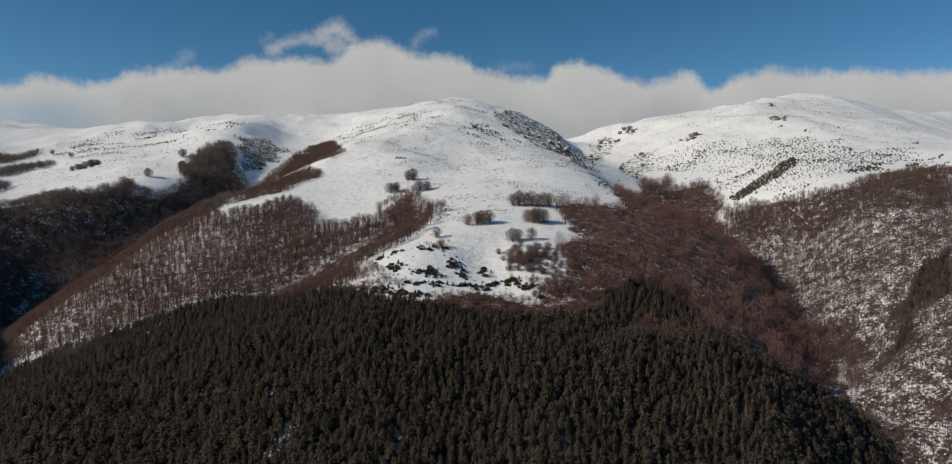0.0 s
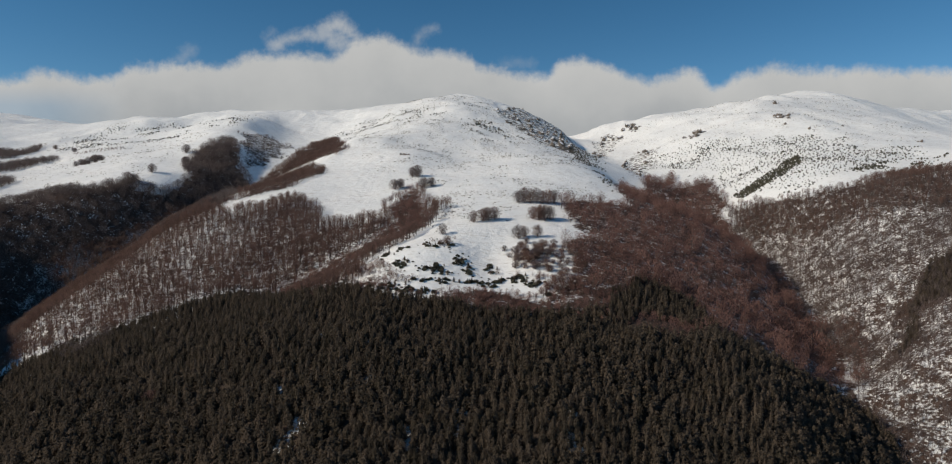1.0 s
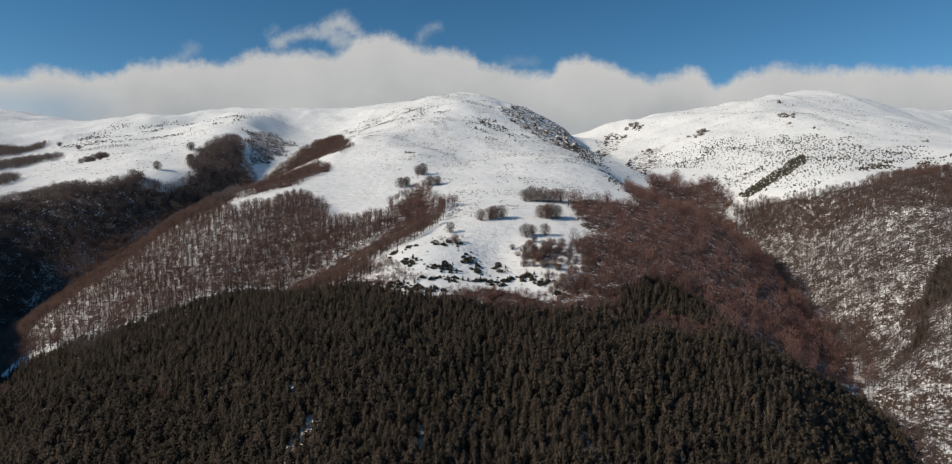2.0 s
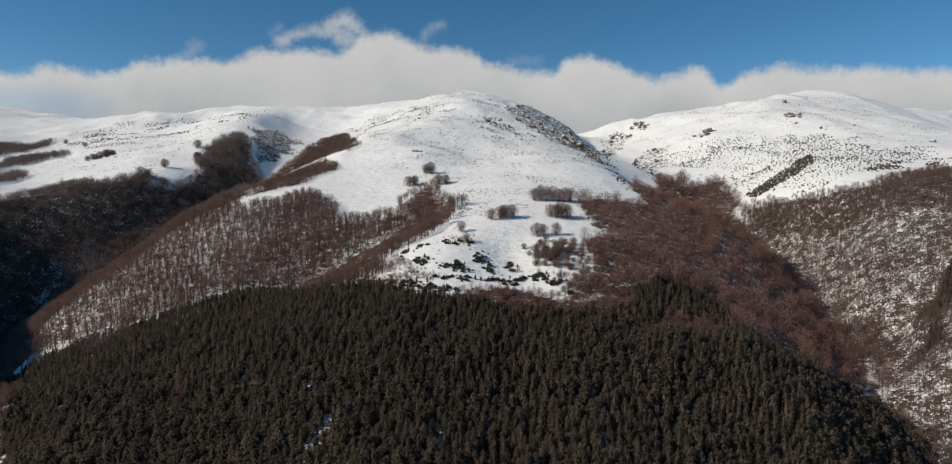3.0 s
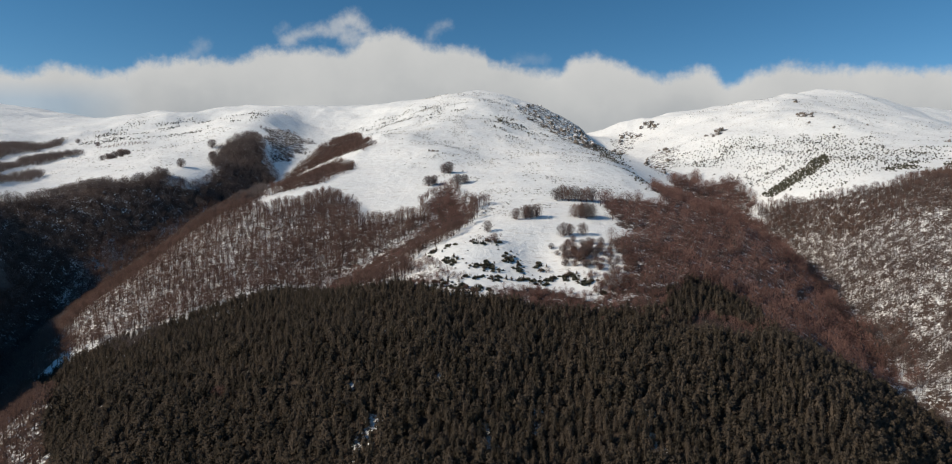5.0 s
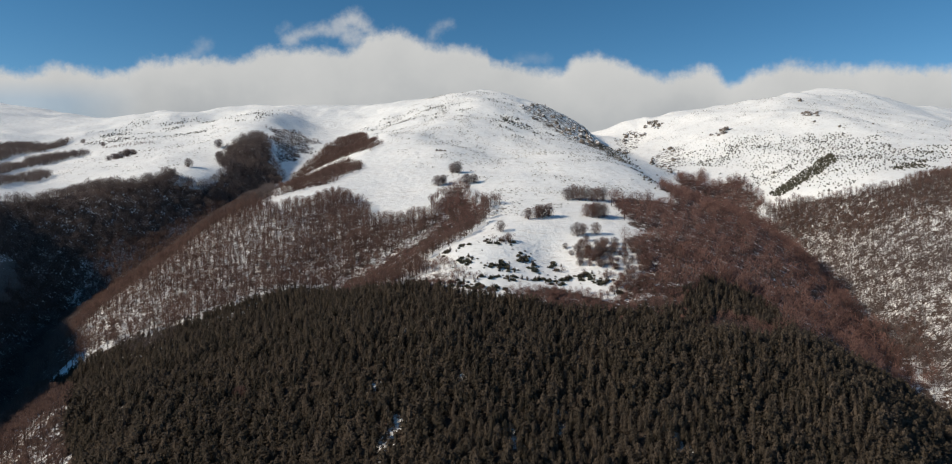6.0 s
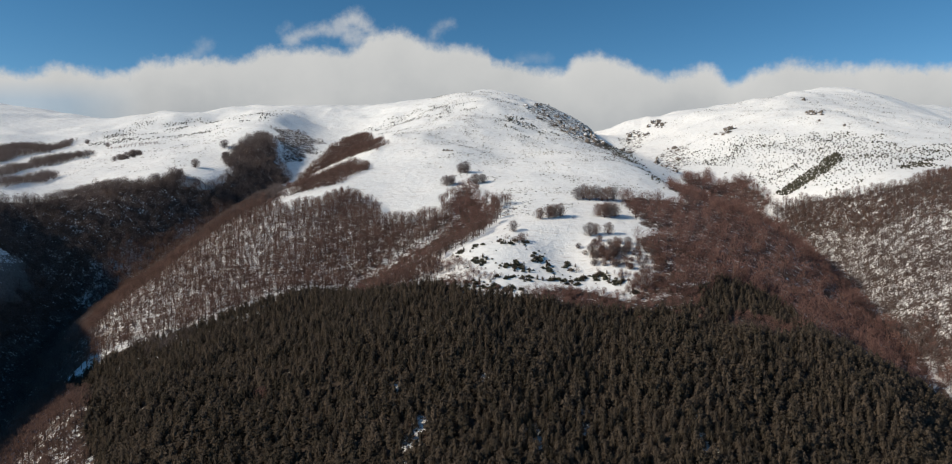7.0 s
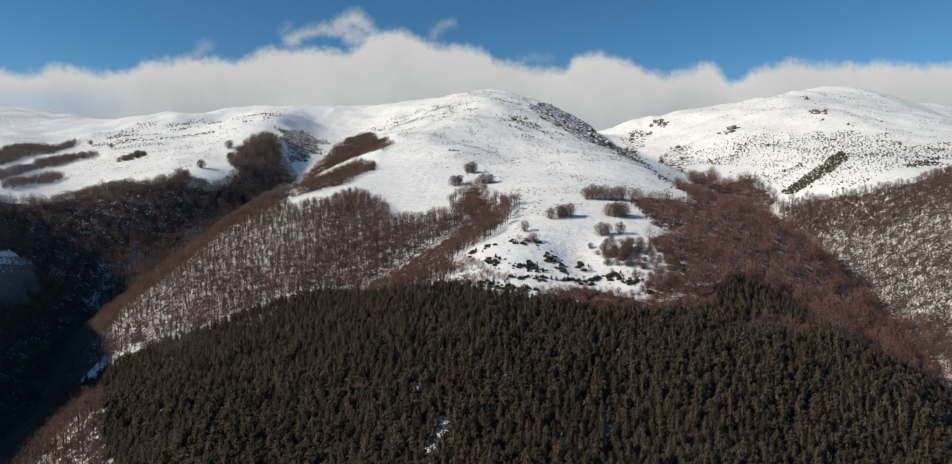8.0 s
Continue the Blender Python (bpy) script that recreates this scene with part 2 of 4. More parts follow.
STREAMS = {
    "west_stream": [(-420, 100, -20), (-500, 300, 0), (-525, 450, 15), (-570, 620, 35), (-660, 800, 65), (-715, 930, 105), (-640, 1130, 205), (-540, 1400, 305), (-520, 1600, 380), (-570, 1800, 440), (-645, 2050, 495), (-680, 2250, 560)],
    "east_stream": [(300, 100, 0), (325, 300, 30), (342, 470, 72), (357, 560, 88), (388, 640, 104), (436, 800, 122), (452, 945, 153), (505, 1100, 188), (530, 1350, 280), (480, 1600, 335), (410, 1900, 405), (350, 2250, 485)],
    "west_drop": [(-490, 380, 25), (-515, 470, 42), (-540, 560, 60), (-575, 660, 74), (-612, 740, 92), (-650, 860, 118)],
    "east_lee": [(340, 1180, 258), (400, 1150, 232), (455, 1130, 208)],
    "wedge_hollow": [(10, 742, 226), (5, 715, 219), (15, 690, 211), (35, 670, 204)],
    "valley": [(-3000, -300, 20), (-1000, -100, 0), (0, -150, -10), (1000, -100, 0), (3000, -300, 20)],
    "behind": [(-2800, 3800, 250), (-900, 3300, 380), (200, 3200, 380), (1500, 3600, 420), (3000, 3700, 350)],
    "rim": [(-4800, -4800, 200), (-4800, 0, 250), (-4800, 4800, 300), (0, 4800, 300), (4800, 4800, 300), (4800, 0, 250), (4800, -4800, 200), (0, -4800, 200), (-4800, -4800, 200)],
}


def along(line, step):
    """Points along a line of the plan, about step metres apart."""
    pts = [np.array(line[0], float)]
    for a, b in zip(line, line[1:]):
        a, b = np.array(a, float), np.array(b, float)
        n = max(1, round(float(np.hypot(*(b - a)[:2])) / step))
        pts += [a + (b - a) * (k + 1) / n for k in range(n)]
    return pts


def surface_weights():
    """A stiff sheet laid over all the lines of the plan."""
    pts = []
    for name, line in (*RIDGES.items(), *STREAMS.items()):
        pts += along(line, 600 if name in ("rim", "valley", "behind") else 70)
    p = np.array(pts)
    n = len(p)
    r = np.hypot(p[:, None, 0] - p[None, :, 0], p[:, None, 1] - p[None, :, 1]) / 1000
    a = np.zeros((n + 3, n + 3))
    a[:n, :n] = r ** 1.5 + np.eye(n) * -0.0015
    a[:n, n], a[:n, n + 1], a[:n, n + 2] = 1, p[:, 0] / 1000, p[:, 1] / 1000
    a[n:, :n] = a[:n, n:].T
    return p, np.linalg.solve(a, np.concatenate([p[:, 2], np.zeros(3)]))


LINE_PTS, WEIGHTS = surface_weights()


def hash2(ix, iy, seed):
    v = np.sin(ix * 127.1 + iy * 311.7 + seed * 74.7) * 43758.5453
    return v - np.floor(v)


def value_noise(x, y, seed=0):
    ix, iy = np.floor(x), np.floor(y)
    fx, fy = x - ix, y - iy
    fx, fy = fx * fx * (3 - 2 * fx), fy * fy * (3 - 2 * fy)
    a, b = hash2(ix, iy, seed), hash2(ix + 1, iy, seed)
    c, d = hash2(ix, iy + 1, seed), hash2(ix + 1, iy + 1, seed)
    return (a + (b - a) * fx) * (1 - fy) + (c + (d - c) * fx) * fy - 0.5


def fbm(x, y, size, octaves, seed=0):
    out, amp = 0, 1.0
    for k in range(octaves):
        out = out + amp * value_noise(x / size, y / size, seed + k)
        size, amp = size / 2.1, amp * 0.5
    return out


def ground_z(x, y):
    """Height of the ground at (x, y), arrays or numbers."""
    x, y = np.atleast_1d(np.asarray(x, float)), np.atleast_1d(np.asarray(y, float))
    shape = x.shape
    x, y = x.ravel(), y.ravel()
    z = np.empty(len(x))
    n = len(LINE_PTS)
    for s in range(0, len(x), 20000):
        e = s + 20000
        r2 = ((x[s:e, None] - LINE_PTS[None, :, 0]) ** 2 + (y[s:e, None] - LINE_PTS[None, :, 1]) ** 2) / 1e6
        z[s:e] = (r2 ** 0.75) @ WEIGHTS[:n] + WEIGHTS[n] + WEIGHTS[n + 1] * x[s:e] / 1000 + WEIGHTS[n + 2] * y[s:e] / 1000
    far = np.clip((y - 500) / 1500, 0.25, 1)
    near_hill = np.clip((640 - y) / 80, 0, 1) * np.clip((y - 250) / 80, 0, 1)
    z = z + near_hill * 9 * fbm(x, 0.6 * y, 52, 2, 63) + far * (19 * fbm(x, y, 170, 5, 3) + 14 * (np.abs(fbm(x + 0.4 * y, y, 320, 3, 9)) - 0.2))
    return z.reshape(shape)


# ---- woods in plan ----
ZONES = {
    "spruce_hill": [(-595, 685), (-550, 675), (-505, 665), (-460, 680), (-416, 692), (-360, 715), (-291, 740), (-240, 720), (-185, 675), (-140, 650), (-95, 620), (-45, 600), (0, 585), (45, 590), (85, 580), (115, 580), (140, 630), (185, 685), (205, 665), (225, 650), (225, 605), (225, 575), (270, 595), (285, 560), (330, 585), (355, 575), (350, 590), (340, 500), (330, 420), (318, 355), (-150, 355), (-265, 355), (-375, 440), (-410, 495), (-450, 545), (-510, 610), (-560, 670)],
    "red_strip": [(125, 560), (165, 590), (215, 570), (175, 535)],
    "beech_west": [(-470, 635), (-560, 720), (-730, 955), (-735, 1020), (-695, 1080), (-640, 1185), (-600, 1255), (-400, 970), (-365, 995), (-345, 1030), (-310, 1045), (-260, 1005), (-235, 925), (-180, 915), (-150, 920), (-155, 1050), (-120, 1085), (-80, 1065), (-90, 985), (-60, 940), (-65, 845), (-90, 790), (-120, 750), (-140, 680), (-180, 660), (-245, 675), (-300, 685), (-340, 660), (-360, 630), (-400, 610)],
    "beech_foot": [(-366, 432), (-403, 492), (-442, 545), (-500, 605), (-555, 665), (-585, 640), (-540, 520), (-500, 430), (-450, 360), (-380, 360)],
    "spur_high": [(-440, 995), (-440, 1110), (-525, 1455), (-515, 1540), (-510, 1655), (-510, 1810), (-495, 1985), (-455, 1980), (-320, 1485), (-300, 1450), (-325, 1395), (-410, 1480), (-450, 1500), (-480, 1470), (-490, 1420), (-445, 1160), (-435, 1035)],
    "spur_low": [(-435, 1140), (-495, 1425), (-440, 1425), (-395, 1395), (-355, 1350), (-325, 1300), (-318, 1205), (-345, 1130), (-385, 1095), (-420, 1070), (-450, 1050), (-445, 1020)],
    "west_fringe": [(-875, 1055), (-840, 1080), (-865, 1185), (-825, 1190), (-750, 1195), (-720, 1255), (-695, 1260), (-655, 1250), (-640, 1270), (-635, 1240), (-690, 1225), (-735, 1165), (-830, 1155), (-825, 1060), (-860, 1030)],
    "dark_wood": [(-640, 1270), (-645, 1305), (-645, 1350), (-675, 1415), (-685, 1475), (-680, 1520), (-685, 1580), (-690, 1660), (-665, 1685), (-605, 1560), (-585, 1525), (-560, 1485), (-540, 1455), (-550, 1400), (-530, 1250), (-575, 1230), (-605, 1230), (-625, 1240)],
    "gully_scrub": [(-700, 1800), (-690, 1900), (-640, 1920), (-540, 1810), (-540, 1655), (-550, 1550), (-555, 1490), (-595, 1555)],
    "wood_west": [(-875, 1055), (-840, 1080), (-865, 1185), (-825, 1190), (-750, 1195), (-720, 1255), (-695, 1260), (-655, 1250), (-640, 1270), (-600, 1265), (-560, 1330), (-520, 1400), (-445, 1105), (-460, 1010), (-495, 1000), (-640, 900), (-580, 720), (-540, 560), (-520, 400), (-580, 420), (-760, 690), (-960, 1000)],
    "strip_a": [(-1330, 1460), (-1420, 1765), (-1435, 1830), (-1365, 1835), (-1370, 1935), (-1355, 1935), (-1310, 1820), (-1275, 1685), (-1295, 1600), (-1205, 1380)],
    "strip_b": [(-1095, 1250), (-1165, 1440), (-1220, 1565), (-1210, 1640), (-1160, 1675), (-1115, 1640), (-1145, 1590), (-1150, 1495), (-1100, 1350), (-1045, 1190)],
    "strip_c": [(-1000, 1150), (-1040, 1275), (-1055, 1365), (-1020, 1350), (-990, 1305), (-990, 1210), (-970, 1115)],
    "strip_d": [(-1140, 1735), (-1010, 1750), (-985, 1705), (-1100, 1685)],
    "beech_east": [(135, 965), (165, 1000), (210, 1000), (245, 1005), (240, 1110), (290, 1235), (415, 1540), (510, 1645), (470, 1475), (530, 1530), (575, 1555), (570, 1415), (545, 1355), (500, 1295), (505, 1230), (474, 1127), (460, 1020), (450, 943), (440, 847), (428, 760), (392, 640), (370, 600), (265, 525), (240, 540), (210, 535), (195, 555), (220, 645), (205, 665), (185, 680), (135, 630), (100, 620), (55, 620), (90, 665), (90, 720), (120, 790), (125, 860)],
    "russet_band": [(-55, 590), (-55, 625), (-35, 635), (-5, 640), (25, 645), (50, 635), (65, 620), (90, 635), (115, 650), (150, 660), (150, 600), (120, 560), (80, 555), (40, 565), (0, 570), (-30, 580)],
    "ravine_scrub": [(375, 600), (395, 600), (440, 700), (470, 760), (455, 790), (430, 740), (400, 660)],
    "ridge_scrub": [(55, 655), (70, 665), (85, 655), (95, 635), (80, 625), (60, 635)],
    "finger": [(30, 750), (100, 780), (140, 900), (185, 955), (105, 640), (55, 625), (80, 670), (30, 695)],
    "knob_fringe": [(110, 600), (145, 660), (195, 715), (235, 725), (245, 675), (205, 620), (170, 645), (135, 600)],
    "pine_edge": [(240, 1830), (380, 2280), (325, 1625), (260, 1195), (245, 1075), (230, 1130), (230, 1305)],
    "beech_far_top": [(530, 1330), (555, 1300), (580, 1250), (615, 1180), (640, 1145), (670, 1120), (710, 1120), (790, 1175), (865, 1210), (860, 1000), (740, 965), (690, 890), (590, 940), (575, 1035), (545, 1110), (510, 1135)],
    "crag_main": [(45, 2075), (95, 2175), (130, 2330), (160, 2400), (240, 2370), (320, 2330), (320, 2200), (265, 1685), (225, 1625), (180, 1665), (145, 1725), (115, 1850), (70, 1950)],
    "crag_dell": [(430, 2355), (485, 2425), (535, 2395), (545, 2315), (460, 2160), (315, 1685), (410, 2230)],
    "crag_foot": [(220, 1715), (270, 1745), (295, 1665), (250, 1385), (220, 1405), (220, 1605)],
    "crag_low": [(450, 1945), (525, 2060), (585, 2020), (545, 1835), (445, 1665), (335, 1425)],
    "crag_east": [(550, 2420), (585, 2420), (615, 2360), (585, 2325), (555, 2375)],
    "ravine_low": [(312, 300), (420, 300), (450, 430), (440, 500), (400, 640), (375, 620), (348, 565), (338, 500), (330, 430), (322, 380)],
    "ravine": [(335, 430), (360, 430), (368, 560), (395, 640), (448, 780), (468, 930), (515, 1090), (490, 1110), (440, 960), (400, 820), (365, 700), (350, 600), (335, 500)],
    "brown_scrub": [(-150, 730), (-135, 725), (-115, 715), (-100, 675), (-100, 635), (-130, 640), (-170, 650), (-180, 635), (-185, 715)],
    "valley_wood": [(-640, 880), (-552, 745), (-530, 702), (-545, 665), (-560, 560), (-620, 560), (-660, 700), (-700, 880)],
    "wedge_low": [(-165, 715), (-120, 705), (-85, 668), (-48, 640), (-58, 612), (-110, 618), (-185, 650)],
    "west_trees": [(-530, 710), (-530, 715), (-495, 700), (-475, 675), (-460, 685), (-425, 695), (-390, 645), (-405, 625), (-465, 655), (-510, 685)],
    "bare_west": [(-820, 840), (-800, 935), (-765, 900), (-738, 850), (-735, 805), (-755, 770), (-775, 760)],
    "red_fringe": [(-145, 1045), (-140, 1090), (-120, 1110), (-95, 1095), (-85, 1050), (-85, 970), (-75, 910), (-70, 845), (-85, 825), (-115, 790), (-150, 775), (-160, 745), (-185, 715), (-210, 690), (-262, 708), (-262, 785), (-195, 800), (-160, 830), (-140, 865), (-145, 925), (-140, 990)],
    "beech_far_east": [(525, 1315), (575, 1250), (600, 1180), (635, 1145), (660, 1090), (700, 1065), (705, 1005), (755, 980), (760, 880), (560, 640), (430, 470), (360, 420), (372, 560), (390, 640), (422, 800), (436, 950), (470, 1080), (495, 1250)],
    "conifers_east": [(555, 770), (580, 780), (600, 775), (520, 670), (510, 700), (450, 635), (420, 610), (435, 635), (490, 695)],
    "pine_streak": [(565, 1380), (640, 1410), (690, 1440), (785, 1530), (740, 1430), (665, 1350), (615, 1335), (570, 1325)],
    "pine_line": [(720, 1210), (860, 1345), (965, 1430), (910, 1355), (785, 1235)],
    "pine_bank": [(795, 1175), (895, 1270), (1025, 1355), (915, 1210), (725, 1045)],
    "pine_slope": [(475, 1805), (610, 1890), (700, 1840), (820, 1760), (955, 1705), (905, 1450), (1040, 1500), (930, 1315), (750, 1195), (660, 1200), (600, 1260), (585, 1295), (595, 1615)],
    "pine_low": [(-115, 645), (-90, 745), (-50, 790), (-20, 730), (25, 680), (55, 645), (20, 655), (-45, 645), (-70, 625)],
    "pine_summit": [(-40, 1890), (55, 1910), (100, 1770), (135, 1705), (35, 1575), (-25, 1675)],
    "pine_ridge": [(-475, 2075), (-350, 2140), (-200, 2095), (-100, 2065), (85, 2075), (-185, 1900), (-305, 1815), (-305, 1505)],
    "pine_west": [(-1260, 1825), (-1295, 2130), (-1135, 2245), (-665, 1945), (-895, 1860), (-1070, 1840), (-1175, 1775)],
    "open_main": [(-60, 790), (60, 870), (200, 1020), (300, 1300), (200, 1700), (60, 2250), (-250, 2350), (-420, 2000), (-310, 1500), (-180, 1150), (-110, 950)],
    "open_west": [(-1350, 1950), (-1000, 1350), (-720, 1300), (-770, 1750), (-720, 2250), (-1300, 2250)],
    "open_east": [(640, 1450), (900, 1250), (1300, 1800), (1600, 2700), (900, 2500), (500, 2300), (600, 1700)],
}


def inside(x, y, poly):
    """Which of the points lie in a plan polygon."""
    hit = np.zeros(len(x), bool)
    px, py = np.array(poly, float).T
    j = len(poly) - 1
    for i in range(len(poly)):
        cross = (py[i] > y) != (py[j] > y)
        with np.errstate(divide="ignore", invalid="ignore"):
            at = (px[j] - px[i]) * (y - py[i]) / (py[j] - py[i]) + px[i]
        hit ^= cross & (x < at)
        j = i
    return hit


def ragged(x, y, zone, rough=14):
    """Inside a zone whose edge wanders."""
    return inside(x + rough * 2 * fbm(x, y, 45, 3, 21), y + rough * 2 * fbm(x, y, 45, 3, 31), ZONES[zone])


# ---- meshes ----
def mesh_of(name, verts, tris, mats, slots=None, smooth=False, **attributes):
    """A triangle mesh from arrays."""
    me = bpy.data.meshes.new(name)
    me.vertices.add(len(verts))
    me.vertices.foreach_set("co", np.ascontiguousarray(verts, np.float32).ravel())
    me.loops.add(len(tris) * 3)
    me.loops.foreach_set("vertex_index", np.ascontiguousarray(tris, np.int32).ravel())
    me.polygons.add(len(tris))
    me.polygons.foreach_set("loop_start", np.arange(0, len(tris) * 3, 3, dtype=np.int32))
    for mat in mats:
        me.materials.append(mat)
    if slots is not None:
        me.polygons.foreach_set("material_index", np.ascontiguousarray(slots, np.int32))
    me.polygons.foreach_set("use_smooth", np.full(len(tris), smooth))
    for key, values in attributes.items():
        a = me.attributes.new(key, "FLOAT", "POINT")
        a.data.foreach_set("value", np.ascontiguousarray(values, np.float32))
    me.update(calc_edges=True)
    return me


def part(name, me, parent, label=""):
    ob = new(name, me)
    ob.parent = parent
    return tagged(ob, label)


class Shape:
    """Triangles gathered piece by piece, with a material slot each."""

    def __init__(self):
        self.v, self.f, self.s = [], [], []

    def add(self, verts, tris, slot=0):
        n = len(self.v)
        self.v += [tuple(p) for p in verts]
        self.f += [tuple(i + n for i in t) for t in tris]
        self.s += [slot] * len(tris)

    def stick(self, a, b, ra, rb, sides=3, slot=0):
        """A tapered branch from a to b."""
        a, b = Vector(a), Vector(b)
        q = (b - a).to_track_quat("Z", "Y")
        ring = [q @ Vector((math.cos(k * math.tau / sides), math.sin(k * math.tau / sides), 0)) for k in range(sides)]
        tris = []
        for k in range(sides):
            m = (k + 1) % sides
            tris += [(k, m, sides + m), (k, sides + m, sides + k)]
        self.add([a + r * ra for r in ring] + [b + r * rb for r in ring], tris, slot)

    def sliver(self, a, d, w, slot=0, out=None):
        """A twig: a thin blade from a along d, its flat side turned out."""
        a, d = Vector(a), Vector(d)
        spin = Vector((random.uniform(-1, 1), random.uniform(-1, 1), random.uniform(-1, 1)))
        side = d.cross(spin if out is None else out + spin * 0.35).normalized() * w
        self.add([a - side, a + side, a + d], [(0, 1, 2)], slot)

    def arrays(self):
        return np.array(self.v, np.float32), np.array(self.f, np.int32), np.array(self.s, np.int32)


# ---- conifers: one metre of height, scaled when planted ----
def conifer_trunk(sides=5):
    s = Shape()
    lean = (random.uniform(-0.01, 0.01), random.uniform(-0.01, 0.01))
    s.stick((0, 0, -0.04), (lean[0], lean[1], 0.5), 0.013, 0.008, sides)
    s.stick((lean[0], lean[1], 0.5), (0, 0, 0.97), 0.008, 0.002, sides)
    return s


def conifer_crown(sprays, radius, start, size=0.085):
    """Drooping sprays of needles, thick on the outside, with a lumpy outline and a blunt top."""
    s = Shape()
    lumps = [random.uniform(0.72, 1.2) for k in range(15)]
    # a solid heart inside the crown, added to block light and shade the far side
    heart = [(radius * f * math.cos(k * math.tau / 5), radius * f * math.sin(k * math.tau / 5), h) for f, h in ((0.4, start), (0.5, 0.45)) for k in range(5)] + [(0, 0, 0.86)]
    s.add(heart, [t for k in range(5) for t in ((k, (k + 1) % 5, 5 + k), ((k + 1) % 5, 5 + (k + 1) % 5, 5 + k), (5 + k, 5 + (k + 1) % 5, 10))])
    for k in range(sprays):
        u, a = random.random() ** 1.35, random.uniform(0, math.tau)
        edge = radius * (1 - u ** 2.4) ** 0.75 * lumps[int(u * 4.99) * 3 + int(a / math.tau * 2.99)] + 0.012
        r, z = edge * random.random() ** 0.42, start + (0.99 - start) * u
        c, d = math.cos(a), math.sin(a)
        tip, w = size * random.uniform(0.7, 1.4) * (1 - 0.45 * u), size * random.uniform(0.35, 0.6)
        droop = random.uniform(-0.55, 0.25)
        x, y, q = r * c, r * d, random.uniform(-0.3, 0.3)
        s.add([(x - w * d, y + w * c, z - q * w), (x + w * d, y - w * c, z + q * w), (x + tip * c, y + tip * d, z + tip * droop)], [(0, 1, 2)])
        if k % 2:
            s.add([(x - w * d * 0.8, y + w * c * 0.8, z), (x + w * d * 0.8, y - w * c * 0.8, z), (x + 0.2 * tip * c, y + 0.2 * tip * d, z + tip * 1.2)], [(0, 1, 2)])
    return s


# ---- beeches, bare in winter ----
def beech_shape(limbs, twigs, spread, sliver, stem=0.35, sides=3, crown_low=0.38, broad=0.12, light=False, skin=0.5):
    """Trunk, limbs and twig crown as three lists of shapes, one metre high."""
    trunk, arms, crown = Shape(), [], Shape()
    fork = Vector((random.uniform(-0.03, 0.03), random.uniform(-0.03, 0.03), stem))
    trunk.stick((0, 0, -0.04), fork, 0.028, 0.019, sides)
    top = Vector((fork.x * 1.6, fork.y * 1.6, 0.72))
    trunk.stick(fork, top, 0.015, 0.006, sides)
    ends = [top]
    for k in range(limbs):
        arm = Shape()
        a = (k + random.uniform(-0.3, 0.3)) * math.tau / limbs
        base = Vector((0, 0, 0)).lerp(fork, random.uniform(0.75, 1.0)) if k % 2 else fork.lerp(top, random.uniform(0, 0.5))
        out = spread * random.uniform(0.35, 0.55)
        knee = base + Vector((out * math.cos(a), out * math.sin(a), random.uniform(0.13, 0.24)))
        out2 = out + spread * random.uniform(0.15, 0.35)
        tip = Vector((out2 * math.cos(a), out2 * math.sin(a), min(0.95, knee.z + random.uniform(0.12, 0.3))))
        if light:
            arm.sliver(base, tip - base, 0.008)
        else:
            arm.stick(base, knee, 0.010, 0.006, sides)
            arm.stick(knee, tip, 0.006, 0.002, sides)
        for q in range(0 if light else 3):
            f = knee.lerp(tip, random.uniform(0, 0.8))
            arm.sliver(f, Vector((math.cos(a + random.uniform(-1.2, 1.2)), math.sin(a + random.uniform(-1.2, 1.2)), 1.1)) * 0.15, 0.004)
        ends += [knee, tip, knee.lerp(tip, 0.5)]
        arms.append(arm)
    heart, root, waist = Vector((0, 0, crown_low + 0.35 * (1 - crown_low))), Vector((0, 0, crown_low * 0.6 - 0.1)), 0.42
    lumps = [random.uniform(0.7, 1.25) for q in range(21)]
    k = 0
    while k < twigs:
        # a rounded top on a crown that narrows downwards, its twigs fanning out from the fork
        u = random.random()
        edge = math.sqrt(max(0.0, 1 - ((u - waist) / (1 - waist)) ** 2)) if u > waist else 0.82 + 0.18 * u / waist
        if random.random() > edge * edge + 0.12:
            continue
        a = random.uniform(0, math.tau)
        r = spread * edge * random.random() ** skin * lumps[int(u * 2.99) * 7 + int(a / math.tau * 6.99)]
        p = Vector((r * math.cos(a), r * math.sin(a), crown_low + (0.97 - crown_low) * u))
        d = ((p - root).normalized() + Vector((random.uniform(-1, 1), random.uniform(-1, 1), random.uniform(-0.6, 1))) * 0.4).normalized()
        crown.sliver(p - d * sliver * 0.5, d * sliver * random.uniform(0.6, 1.3), sliver * broad, 0, (p - heart).normalized())
        k += 1
    return trunk, arms, crown


def joined(*shapes):
    """Shapes joined; each takes its own material slot."""
    s = Shape()
    for slot, sh in shapes:
        s.add(sh.v, sh.f, slot)
    return s.arrays()


def shrub_shape(blades=34):
    """A low cushion of needle sprays, one metre wide."""
    s = Shape()
    for k in range(blades):
        a, e = random.uniform(0, math.tau), random.uniform(0.1, 1.45)
        d = Vector((math.cos(a) * math.cos(e) * 0.55, math.sin(a) * math.cos(e) * 0.55, math.sin(e) * 0.75)) * random.uniform(0.7, 1.1)
        side = d.cross(Vector((random.uniform(-1, 1), random.uniform(-1, 1), 0.3))).normalized() * 0.16
        s.add([Vector((0, 0, -0.05)), d * 0.6 - side, d, d * 0.6 + side], [(0, 1, 2), (0, 2, 3)])
    return s


